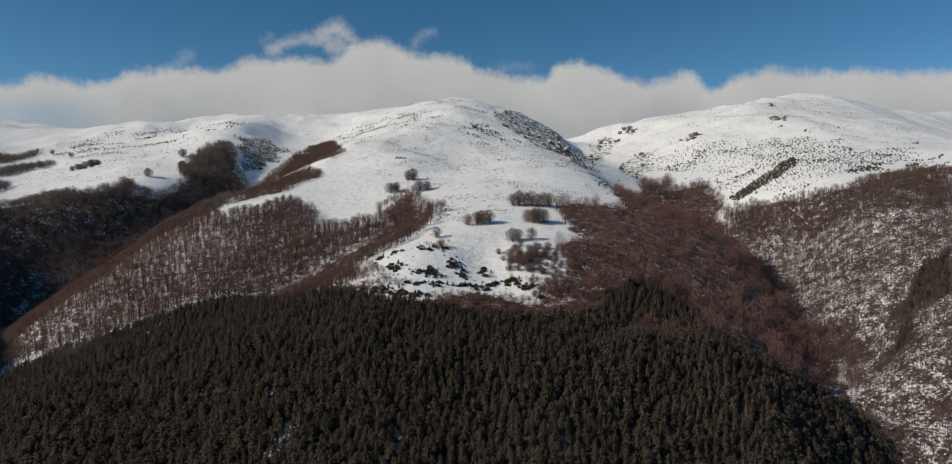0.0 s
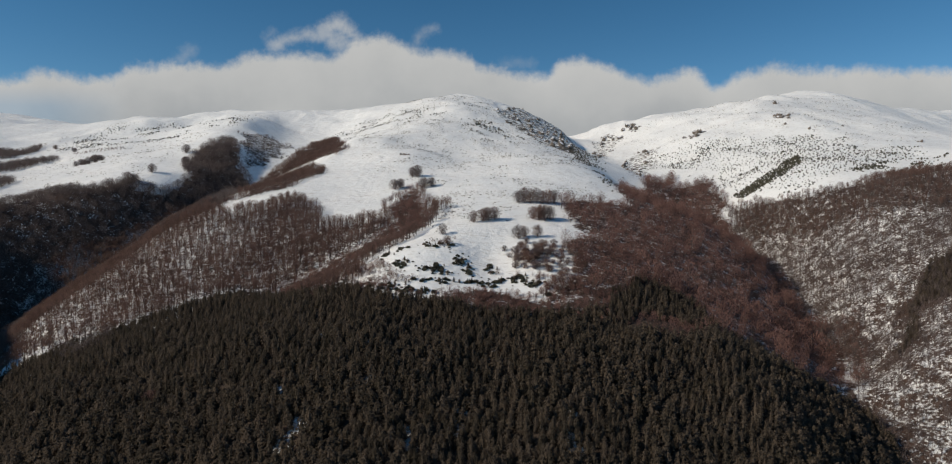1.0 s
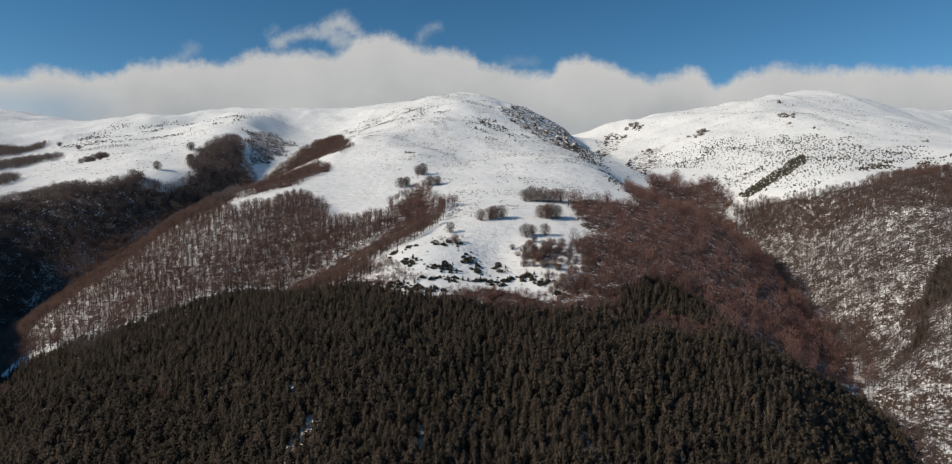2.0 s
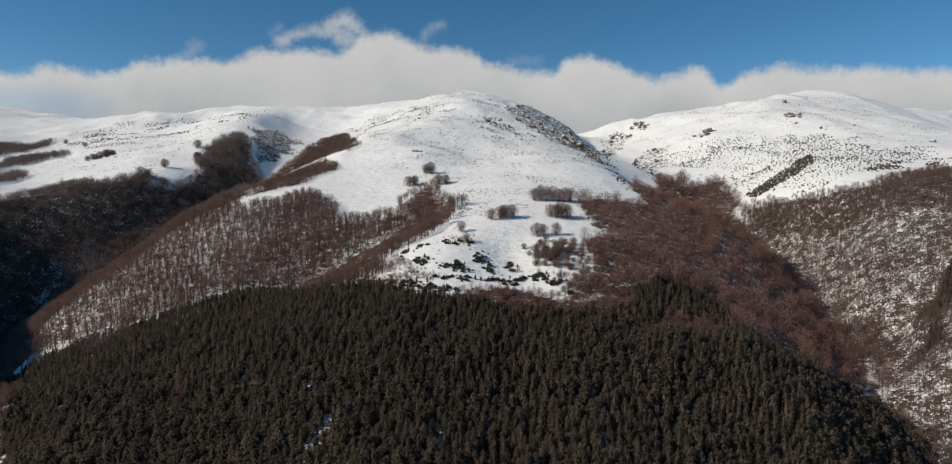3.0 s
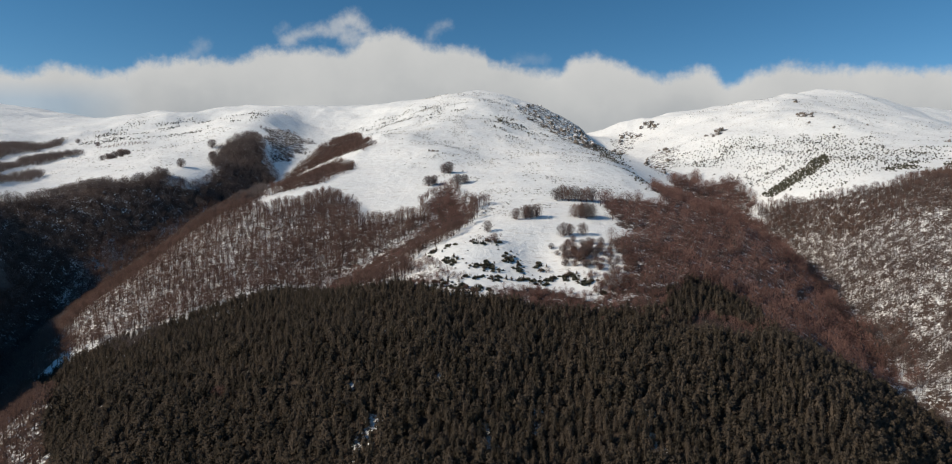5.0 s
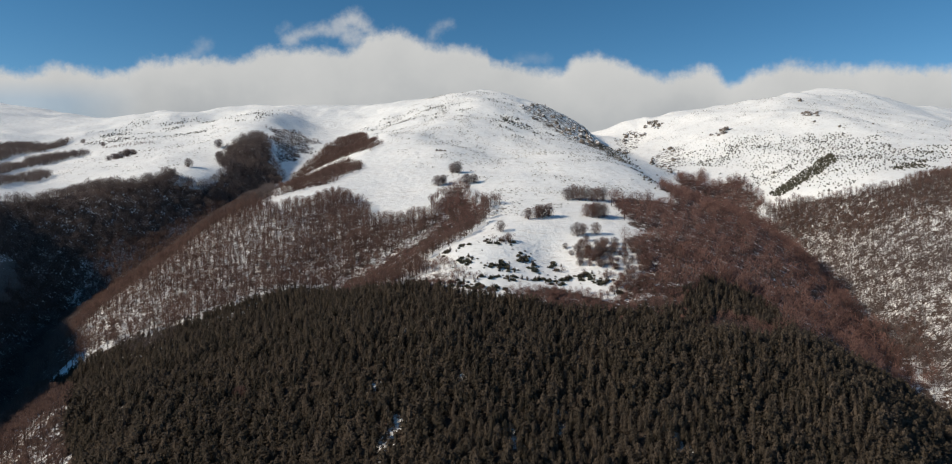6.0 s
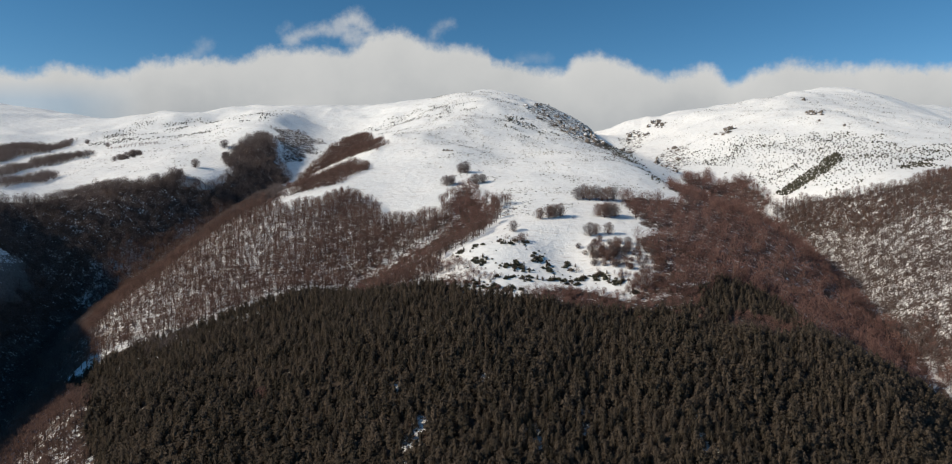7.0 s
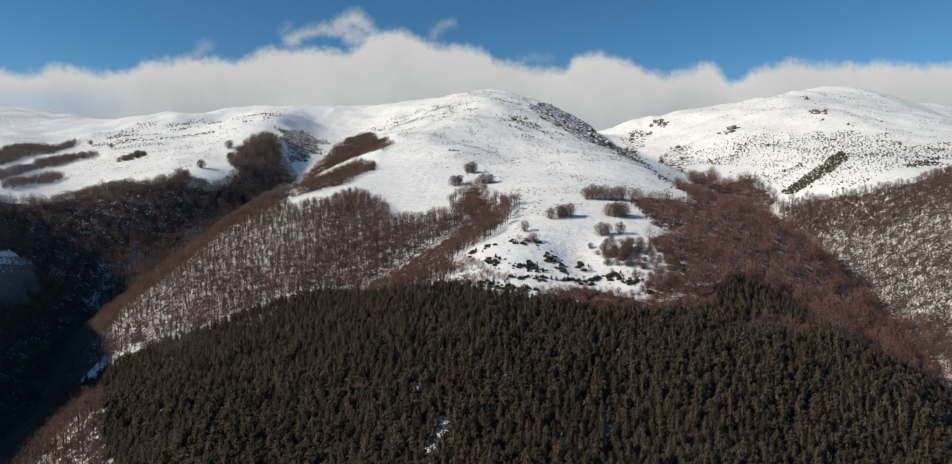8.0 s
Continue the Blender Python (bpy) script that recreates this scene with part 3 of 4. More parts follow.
def plant(name, shapes, mats, x, y, size, widths, label, category, rng, sink=0.0):
    """All plants of a wood as one object of stuff: shapes set on the ground, turned and scaled."""
    z = ground_z(x, y) - sink
    kind = rng.integers(0, len(shapes), len(x))
    turn, tint = rng.uniform(0, math.tau, len(x)), rng.random(len(x))
    V, F, S, T, base = [], [], [], [], 0
    for k, (v, f, s) in enumerate(shapes):
        sel = np.nonzero(kind == k)[0]
        if not len(sel):
            continue
        c, d = np.cos(turn[sel])[:, None], np.sin(turn[sel])[:, None]
        w, h = (size[sel] * widths[sel])[:, None], size[sel][:, None]
        out = np.empty((len(sel), len(v), 3), np.float32)
        out[:, :, 0] = (v[None, :, 0] * c - v[None, :, 1] * d) * w + x[sel][:, None]
        out[:, :, 1] = (v[None, :, 0] * d + v[None, :, 1] * c) * w + y[sel][:, None]
        out[:, :, 2] = v[None, :, 2] * h + z[sel][:, None]
        V.append(out.reshape(-1, 3))
        F.append((f[None] + (base + np.arange(len(sel)) * len(v))[:, None, None]).reshape(-1, 3))
        S.append(np.tile(s, len(sel)))
        T.append(np.repeat(tint[sel], len(v)))
        base += len(sel) * len(v)
    me = mesh_of(name, np.concatenate(V), np.concatenate(F), mats, np.concatenate(S), tint=np.concatenate(T))
    return tagged(new(name, me), label, category, kind="stuff")


def sites(zones, spacing, rng, holes=(), thin=0.0, rough=14):
    """Jittered planting places in the given zones, less those in the holes."""
    keep_x, keep_y = [], []
    pts = np.array([p for z in zones for p in ZONES[z]], float)
    x0, y0 = pts.min(0) - 20
    x1, y1 = pts.max(0) + 20
    gx, gy = np.meshgrid(np.arange(x0, x1, spacing), np.arange(y0, y1, spacing))
    gx = gx + (np.arange(gx.shape[0]) % 2)[:, None] * spacing / 2
    x = gx.ravel() + rng.uniform(-0.42, 0.42, gx.size) * spacing
    y = gy.ravel() + rng.uniform(-0.42, 0.42, gx.size) * spacing
    ok = np.zeros(len(x), bool)
    for z in zones:
        ok |= ragged(x, y, z, rough)
    for z in holes:
        ok &= ~ragged(x, y, z, rough)
    if thin:
        ok &= fbm(x, y, 40, 3, 77) + rng.uniform(-0.25, 0.25, len(x)) > thin
    return x[ok], y[ok]


# small snowy clearings among the spruces
CLEARINGS = [(-145, 538, 2.5), (-132, 551, 3.5), (-98, 518, 2), (-133, 431, 2.5), (-137, 419, 3.5), (-138, 410, 2.5), (56, 425, 3.5), (56, 417, 2.5), (61, 404, 4.5), (-47, 486, 2.5), (-51, 412, 2.5), (7, 507, 2), (-89, 461, 2), (59, 499, 2), (-158, 468, 2), (-19, 428, 2)]


def cleared(x, y, more=0.0):
    out = np.zeros(len(x), bool)
    for cx, cy, r in CLEARINGS:
        out |= (x - cx) ** 2 + ((y - cy) * 0.6) ** 2 < (1.0 * r + more) ** 2
    return out


# ---- the ground: one sheet to the horizon ----
def steps(*runs):
    """Grid lines: runs of (start, end, step)."""
    out = []
    for a, b, s in runs:
        out += list(np.arange(a, b, s))
    return np.array(out + [runs[-1][1]], float)


def build_ground():
    gx = steps((-4900, -2400, 125), (-2400, -1400, 20), (-1400, -720, 11), (-720, 720, 8), (720, 1400, 11), (1400, 2600, 20), (2600, 4900, 115))
    gy = steps((-4900, -500, 200), (-500, 300, 25), (300, 1300, 8), (1300, 2000, 10), (2000, 3100, 16), (3100, 4900, 60))
    X, Y = np.meshgrid(gx, gy)
    Z = ground_z(X, Y)
    nx, ny = len(gx), len(gy)
    i = (np.arange(ny - 1)[:, None] * nx + np.arange(nx - 1)[None]).ravel()
    tris = np.concatenate([np.stack([i, i + 1, i + nx + 1], 1), np.stack([i, i + nx + 1, i + nx], 1)])
    x, y = X.ravel(), Y.ravel()
    litter = np.zeros(len(x))
    for zones, amount in ((("beech_far_east",), 0.55), (("beech_west", "ravine_low", "gully_scrub"), 0.54), (("beech_foot",), 0.56), (("spur_high", "spur_low"), 0.6), (("beech_far_top",), 0.59), (("beech_east",), 0.61), (("knob_fringe", "red_fringe", "russet_band", "ravine_scrub"), 0.64), (("wood_west", "ravine", "valley_wood"), 0.64), (("dark_wood",), 0.66), (("brown_scrub",), 0.46), (("spruce_hill", "conifers_east"), 0.77)):
        for z in zones:
            cover = np.zeros(len(x))
            for dx, dy in ((0, 0), (9, 3), (-9, -3), (3, -9), (-3, 9)):
                cover += ragged(x + dx, y + dy, z, 16) / 5
            litter = np.maximum(litter, amount * cover) if amount < 0.7 else litter + (amount - litter) * cover
    litter[ragged(x, y, "bare_west", 14)] = 0.2
    open_stand = ragged(x, y, "beech_west", 16) & (x < -330)
    litter[open_stand] = np.minimum(litter[open_stand], 0.50)
    litter[cleared(x, y, 5)] = 0.46
    crag = np.zeros(len(x))
    for z, amount in (("crag_main", 0.5), ("crag_dell", 0.42), ("crag_foot", 0.5), ("crag_low", 0.42), ("crag_east", 0.5)):
        for dx, dy in ((0, 0), (12, 6), (-12, -6), (6, -12), (-6, 12)):
            crag += ragged(x + dx, y + dy, z, 12) * amount / 5
    me = mesh_of("ground", np.stack([x, y, Z.ravel()], 1), tris, [SNOW], smooth=True, litter=litter, crag=crag)
    tagged(new("ground", me), "snow-covered mountain slopes with bare litter under the woods", "mountain", kind="structure")


build_ground()


# ---- cloud bank behind the crests ----
CLOUD_TOP = [(-5200, 1080), (-3400, 1100), (-3270, 1090), (-3145, 1055), (-3025, 1050), (-2880, 1110), (-2675, 1075), (-2390, 1070), (-2310, 1140), (-2105, 1160), (-1880, 1165), (-1720, 1170), (-1640, 1180), (-1555, 1215), (-1475, 1240), (-1315, 1235), (-1110, 1240), (-990, 1215), (-890, 1255), (-830, 1335), (-665, 1360), (-565, 1350), (-465, 1290), (-265, 1260), (-40, 1225), (-10, 1165), (140, 1155), (265, 1115), (385, 1105), (465, 1110), (545, 1195), (685, 1225), (725, 1210), (945, 1130), (1150, 1070), (1230, 1105), (1350, 1140), (1450, 1125), (1535, 1040), (1595, 1040), (1670, 1100), (1950, 1170), (2190, 1135), (2470, 1150), (2795, 1120), (3060, 1135), (5200, 1120)]
WISPS = [
    ([(-1350, 1290), (-1270, 1335), (-1130, 1370), (-990, 1370), (-850, 1310)], 40, 0.62),
    ([(-1050, 1380), (-970, 1430), (-915, 1440), (-860, 1390), (-805, 1330)], 46, 0.72),
    ([(-970, 1330), (-880, 1290)], 46, 0.55),
    ([(-415, 1285), (-395, 1365), (-290, 1415)], 22, 0.38),
    ([(-1970, 1180), (-1930, 1235), (-1890, 1255)], 34, 0.28),
    ([(-1400, 1350), (-1360, 1385)], 14, 0.3),
    ([(160, 1175), (340, 1185)], 26, 0.22),
]


def line_distance(x, z, line):
    """Distance of points to a line of the sky."""
    best = np.full(x.shape, 1e9)
    for (ax, az), (bx, bz) in zip(line, line[1:]):
        f = np.clip(((x - ax) * (bx - ax) + (z - az) * (bz - az)) / ((bx - ax) ** 2 + (bz - az) ** 2), 0, 1)
        best = np.minimum(best, np.hypot(x - ax - f * (bx - ax), z - az - f * (bz - az)))
    return best


def build_cloud_bank():
    gx = np.concatenate([np.arange(-5200, -3400, 60.0), np.arange(-3400, 3500, 24.0), np.arange(3500, 5201, 60.0)])
    gz = np.arange(200, 1760, 22.0)
    X, Z = np.meshgrid(gx, gz)
    top = np.interp(X, *np.array(CLOUD_TOP, float).T)
    Y = 4150 - 30 * fbm(X, Z, 500, 3, 5) - (X / 5200) ** 2 * 300
    nx = len(gx)
    i = (np.arange(len(gz) - 1)[:, None] * nx + np.arange(nx - 1)[None]).ravel()
    tris = np.concatenate([np.stack([i, i + 1, i + nx + 1], 1), np.stack([i, i + nx + 1, i + nx], 1)])
    tall = np.clip((Z - 750) / (top - 750), 0, 1)
    deep, body = top - Z, np.ones_like(X)
    for line, radius, thickness in WISPS:
        d = radius - line_distance(X, Z, line)
        body = np.where(deep < 0, np.where(d > np.maximum(deep, -80), thickness, body), body)
        deep = np.maximum(deep, d)
    # the western end is thin near its base
    body = body * (1 - 0.35 * np.clip((-2300 - X) / 500, 0, 1) * np.clip((1010 - Z) / 130, 0, 1))
    me = mesh_of("cloud_bank", np.stack([X.ravel(), Y.ravel(), Z.ravel()], 1), tris, [CLOUD], smooth=True, bank_depth=deep.ravel(), bank_rise=tall.ravel(), bank_body=body.ravel())
    tagged(new("backdrop_cloud_bank", me), "long white cumulus bank lying behind the snowy crests", "cloud", kind="structure")


build_cloud_bank()

# ---- the woods ----
rng = np.random.default_rng(11)

SPRUCES = [joined((0, conifer_trunk(3)), (1, conifer_crown(92, random.uniform(0.23, 0.30), random.uniform(0.03, 0.1), 0.135))) for k in range(6)]


def wood_beeches(count, arms, twigs, spread, sliver, stem, low, broad, skin=0.5):
    """Light shapes for the depth of a wood."""
    out = []
    for k in range(count):
        t, a, c = beech_shape(arms, twigs, random.uniform(*spread), sliver, random.uniform(*stem), 3, low, broad, True, skin)
        out.append(joined((0, t), *[(0, q) for q in a], (1, c)))
    return out


BEECHES = wood_beeches(6, 3, 150, (0.26, 0.36), 0.10, (0.45, 0.6), 0.40, 0.11)
BROAD_BEECHES = wood_beeches(7, 3, 260, (0.42, 0.54), 0.085, (0.25, 0.4), 0.10, 0.17, 0.4)
LOW_BEECHES = wood_beeches(5, 2, 75, (0.28, 0.38), 0.12, (0.3, 0.45), 0.30, 0.11)
SHRUBS = [shrub_shape(26).arrays() for k in range(4)]


def wood(name, shapes, mats, zones, spacing, low, high, label, category, holes=(), thin=0.0, width=(0.85, 1.2), rough=14, skip=None):
    x, y = sites(zones, spacing, rng, holes, thin, rough)
    if name == "spruce_forest":
        stand = (hash2(np.floor(x / 3), np.floor(y / 3), 5) > 0.03) & ~cleared(x, y)
        x, y = x[stand], y[stand]
    if skip is not None:
        keep = ~skip(x, y)
        x, y = x[keep], y[keep]
    size = rng.uniform(low, high, len(x)) * (1 + 0.35 * fbm(x, y, 60, 2, 41))
    if name == "spruce_forest":
        size *= 1 - 0.2 * np.clip((y - 520) / 90, 0, 1)          # lower trees towards the upper edge
    return plant(name, shapes, mats, x, y, size, rng.uniform(*width, len(x)), label, category, rng)


def among_spruces(x, y):
    return inside(x, y, ZONES["spruce_hill"]) & ~inside(x, y, ZONES["red_strip"])


def near_spruces(x, y):
    """The strip of hill foot that lies nearest."""
    return (y < 430 + 6 * np.sin(x / 9)) & (np.abs(x) < 100) & (y > 388)


wood("spruce_forest", SPRUCES, [BARK_DARK, NEEDLES], ["spruce_hill"], 5.7, 8.5, 13.5, "dense dark green spruce forest on the foreground hill", "forest", holes=["red_strip"], width=(0.9, 1.35), rough=7, skip=near_spruces)
wood("spruce_grove", SPRUCES, [BARK_DARK, NEEDLES], ["conifers_east"], 6.0, 8, 12, "dark spruce grove among bare beeches on a snowy slope", "forest", rough=6)
wood("beech_forest", BEECHES, [BARK, TWIGS], ["beech_west", "beech_foot"], 7.4, 14, 20, "bare grey-brown beech forest standing in snow", "forest", holes=["red_fringe", "spruce_hill"])
wood("beech_forest", BROAD_BEECHES, [BARK, TWIGS_RED], ["beech_east"], 13.0, 10, 24, "bare russet beech forest on the ridge flank", "forest", thin=-0.45, rough=12, skip=among_spruces)
wood("beech_thicket", BROAD_BEECHES, [BARK, TWIGS_RED], ["russet_band", "ridge_scrub", "red_strip", "knob_fringe"], 7.0, 5, 9, "low russet beech thicket above the spruces", "forest", rough=8, skip=among_spruces)
wood("beech_thicket", BROAD_BEECHES, [BARK, TWIGS_RED], ["ravine_scrub"], 9, 7, 12, "russet scrub along the foot of the ravine", "forest", rough=8)
wood("beech_thicket", BROAD_BEECHES, [BARK, TWIGS_RED], ["red_fringe"], 7.2, 6.5, 11, "dense russet young beech thicket beside the spruces", "forest", rough=8, skip=among_spruces)
wood("beech_forest", BROAD_BEECHES, [BARK, TWIGS_GREY], ["wood_west"], 11.3, 13, 21, "bare beech forest in the shaded side valley", "forest", holes=["bare_west"])
wood("beech_thicket", BROAD_BEECHES, [BARK, TWIGS_RED], ["wedge_low"], 5.5, 3, 6.5, "patches of russet bushes on snow beside the spruces", "forest", thin=-0.08, rough=10)
wood("beech_thicket", BROAD_BEECHES, [BARK, TWIGS_RED], ["brown_scrub"], 5.0, 3.5, 8, "low russet scrub over snow above the spruces", "forest", thin=-0.2, rough=8)
wood("beech_thicket", BROAD_BEECHES, [BARK, TWIGS], ["spur_high", "spur_low"], 8.0, 9, 14, "bare beech thicket in strips along the spur", "forest", rough=6)
wood("beech_thicket", BROAD_BEECHES, [BARK, TWIGS_GREY], ["strip_a", "strip_b", "strip_c"], 7.5, 10, 16, "strips of bare beeches across an open snow slope", "forest", rough=5)
wood("beech_forest", BROAD_BEECHES, [BARK, TWIGS_GREY], ["west_fringe"], 8.5, 12, 18, "close row of bare crowns along the edge of a snow meadow", "forest", rough=6)
wood("beech_forest", BROAD_BEECHES, [BARK, TWIGS_GREY], ["dark_wood"], 9.5, 13, 20, "dense dark beech wood on a steep shaded dome", "forest", rough=8)
wood("beech_thicket", BROAD_BEECHES, [BARK, TWIGS_GREY], ["gully_scrub"], 11, 4, 11, "scattered bare bushes in a shaded snowy gully", "forest", thin=-0.05, rough=30)
wood("beech_thicket", BROAD_BEECHES, [BARK, TWIGS_GREY], ["west_trees"], 13, 10, 17, "broad bare trees at the foot of the beech slope", "forest", thin=0.0, rough=6)
wood("beech_thicket", BROAD_BEECHES, [BARK, TWIGS], ["strip_d"], 9, 3, 6, "thin line of bushes across an open snow slope", "forest", rough=4)
wood("beech_forest", BROAD_BEECHES, [BARK, TWIGS_GREY], ["valley_wood"], 9.5, 9, 16, "bare wood in the shaded valley below the beech slope", "forest", rough=8)
wood("beech_thicket", LOW_BEECHES, [BARK, TWIGS_GREY], ["beech_far_east", "ravine_low"], 6.3, 10, 15, "open bare beech scrub with snow between the stems", "forest")
wood("beech_forest", BEECHES, [BARK, TWIGS], ["beech_far_top"], 8.5, 12, 17, "bare beech forest below the open snow slope", "forest", rough=10)

wood("dwarf_pines", SHRUBS, [SHRUB], ["pine_slope"], 11.5, 1.6, 4.6, "scattered dwarf pines on a steep snow slope", "shrubs", rough=30)
wood("dwarf_pines", SHRUBS, [SHRUB], ["pine_slope"], 8, 2.0, 5.2, "clustered dwarf pines on a steep snow slope", "shrubs", thin=0.19, rough=40)
wood("dwarf_pines", SHRUBS, [SHRUB], ["pine_streak"], 5.5, 3.5, 7.5, "dark streak of dwarf pines down a snowy gully", "shrubs", rough=8)
wood("dwarf_pines", SHRUBS, [SHRUB], ["pine_line", "pine_bank"], 7, 2.5, 6, "dark rows of dwarf pines above the beech scrub", "shrubs", thin=0.1, rough=10)
wood("dwarf_pines", SHRUBS, [SHRUB], ["gully_scrub"], 10, 2, 5.0, "dark dwarf pines among rocks in a shaded gully", "shrubs", thin=0.05, rough=40)
wood("dwarf_pines", SHRUBS, [SHRUB], ["pine_edge"], 9, 2, 5, "dark dwarf pines along the edge of the ridge", "shrubs", thin=0.05, rough=14)
wood("dwarf_pines", SHRUBS, [SHRUB], ["pine_summit"], 9, 2, 6, "dwarf pines below the stony summit shoulder", "shrubs", thin=0.05, rough=30)
wood("dwarf_pines", SHRUBS, [SHRUB], ["pine_ridge"], 10, 2, 5, "thin scatter of dwarf pines along the snow ridge", "shrubs", thin=0.12, rough=30)
wood("dwarf_pines", SHRUBS, [SHRUB], ["pine_west"], 11, 2, 5.5, "thin scatter of dwarf pines on the snowy shoulder", "shrubs", thin=0.11, rough=30)


def tuft_shape(blades):
    """A tuft of dry grass or a stone's edge, one metre high."""
    s = Shape()
    for k in range(blades):
        a = random.uniform(0, math.tau)
        s.sliver((random.uniform(-0.5, 0.5), random.uniform(-0.5, 0.5), -0.1), (math.cos(a) * 0.6, math.sin(a) * 0.6, random.uniform(0.5, 1.0)), 0.18)
    return s


TUFTS = [tuft_shape(6).arrays() for k in range(3)]
wood("grass_tufts", TUFTS, [GRASS], ["open_main"], 8, 0.8, 2.4, "dry grass tufts showing through wind-blown snow", "grass", thin=0.1, width=(1.0, 2.5))
wood("grass_tufts", TUFTS, [GRASS], ["open_west", "open_east"], 12, 0.8, 2.6, "dry grass tufts on the high snow slopes", "grass", thin=0.08, width=(1.0, 2.5))


# ---- single trees ----
class Kind:
    """The meshes that trees of one make share."""

    def __init__(self, name, label, category, group, parts):
        self.name, self.label, self.category, self.group, self.parts = name, label, category, group, parts
        self.first = None

    def set(self, x, y, height, width=1.0, sink=0.15):
        z = float(ground_z(x, y)[0]) - sink
        m = Matrix.LocRotScale((x, y, z), Euler((0, 0, random.uniform(0, math.tau))), (height * width, height * width, height))
        if self.first is None:
            ob = new(self.name)
            ob.matrix_world = m
            tagged(ob, self.label, self.category, self.group)
            for name, me, label in self.parts:
                part(name, me, ob, label)
            self.first = ob
            return ob
        ob = copy_thing(self.first, m)
        ob.matrix_basis = m
        return ob


def mesh_from_shape(name, s, mats):
    v, f, slots = s.arrays()
    return mesh_of(name, v, f, mats, slots)


def spruce_kind(k):
    crown = conifer_crown(200, random.uniform(0.23, 0.30), random.uniform(0.03, 0.1), 0.095)
    return Kind("spruce_tree", "dark green spruce tree in the dense hillside forest", "tree", "spruces on the hill", [
        ("trunk", mesh_from_shape("spruce_trunk", conifer_trunk(6), [BARK_DARK]), "grey-brown bark"), ("crown", mesh_from_shape("spruce_crown", crown, [NEEDLES]), "dark green needles")])


def beech_kind(label, group, twigs_mat, limbs=5, twigs=420, spread=0.36, stem=0.3, low=0.3):
    trunk, arms, crown = beech_shape(limbs, twigs, spread, 0.10, stem, 5, low, 0.11)
    return Kind("beech_tree", label, "tree", group, [("trunk", mesh_from_shape("beech_trunk", trunk, [BARK]), "grey bark")] + [
        ("limb", mesh_from_shape("beech_limb", a, [BARK]), "") for a in arms] + [("crown", mesh_from_shape("beech_crown", crown, [twigs_mat]), "fine leafless twigs")])


def small_pine_kind():
    crown = shrub_shape(70)
    stem = Shape()
    for k in range(3):
        stem.stick((0, 0, -0.06), (random.uniform(-0.25, 0.25), random.uniform(-0.25, 0.25), 0.35), 0.025, 0.008, 4)
    return Kind("dwarf_pine", "low dark dwarf pine on the snowy spur", "shrub", "dwarf pines on the spur", [
        ("stem", mesh_from_shape("pine_stem", stem, [BARK_DARK]), ""), ("crown", mesh_from_shape("pine_crown", crown, [SHRUB]), "dark green needles")])


spruce_kinds = [spruce_kind(k) for k in range(5)]
near = np.random.default_rng(5)
sx, sy = sites(["spruce_hill"], 5.7, near, ["red_strip"], 0.0, 7)
front = np.nonzero(near_spruces(sx, sy))[0]
for i in front[near.permutation(len(front))[:300]]:
    spruce_kinds[int(near.integers(5))].set(float(sx[i]), float(sy[i]), float(near.uniform(8.5, 13.5)), float(near.uniform(0.9, 1.3)))

# bare beeches that stand alone or in small clumps on the open snow
ALONE = [(-702, 1321, 18, 1.1), (-962, 1500, 13, 1.3), (-958, 1512, 16, 1.3), (-950, 1522, 16, 1.3), (-940, 1528, 14, 1.2), (-968, 1515, 13, 1.2), (-980, 1520, 14, 1.2), (-988, 1512, 12, 1.2), (-930, 1520, 12, 1.2), (-955, 1535, 17, 1.2), (-683, 1438, 18, 1.1), (-690, 1446, 15, 1.1), (-715, 1253, 19, 1.2), (-703, 1255, 17, 1.2), (-1276, 1862, 13, 1.2), (-1161, 1773, 12, 1.3), (-718, 1515, 20, 1.1), (-120, 1176, 21, 1.1), (-130, 1180, 17, 1.0), (-152, 1098, 18, 1.2), (-143, 1106, 16, 1.1), (-101, 1100, 17, 1.2), (-88, 1104, 15, 1.2)]
CLUMPS = [(-11, 838, 14, 1.1), (2, 842, 15, 1.2), (10, 846, 17, 1.1), (18, 851, 16, 1.2), (6, 850, 15, 1.0), (58, 952, 18, 1.0), (67, 954, 21, 1.0), (76, 950, 20, 1.0), (86, 952, 21, 1.0), (95, 948, 18, 1.1), (104, 950, 20, 1.0), (113, 955, 19, 1.0), (72, 860, 16, 1.1), (80, 855, 18, 1.1), (88, 857, 19, 1.1), (96, 862, 17, 1.1), (84, 864, 18, 1.0), (46, 775, 16, 1.2), (54, 779, 13, 1.1), (71, 781, 14, 1.1), (40, 728, 12, 1.1), (48, 715, 11, 1.1), (55, 706, 12, 1.1), (62, 714, 12, 1.1), (67, 722, 13, 1.1), (50, 732, 12, 1.1), (-50, 785, 13, 1.1), (-42, 745, 9, 1.2)]
alone_kinds = [beech_kind("broad leafless beech standing alone on open snow", "beeches on the open snow", TWIGS_GREY, 7, 1500, 0.46, 0.12, 0.06) for k in range(3)]
clump_kinds = [beech_kind("leafless grey-brown beech in a small clump on snow", "beeches in clumps", TWIGS_GREY if k == 2 else TWIGS, 7, 1000, 0.44, 0.12, 0.08) for k in range(3)]
band_kinds = [beech_kind("leafless russet beech at the upper edge of spruces", "beeches above the spruces", TWIGS_RED, 5, 600, 0.42, 0.25, 0.12) for k in range(3)]
for k, (x, y, h, w) in enumerate(ALONE):
    alone_kinds[k % 3].set(x, y, h * 1.15, w)
for k, (x, y, h, w) in enumerate(CLUMPS):
    clump_kinds[k % 3].set(x, y, h * 1.22, w)
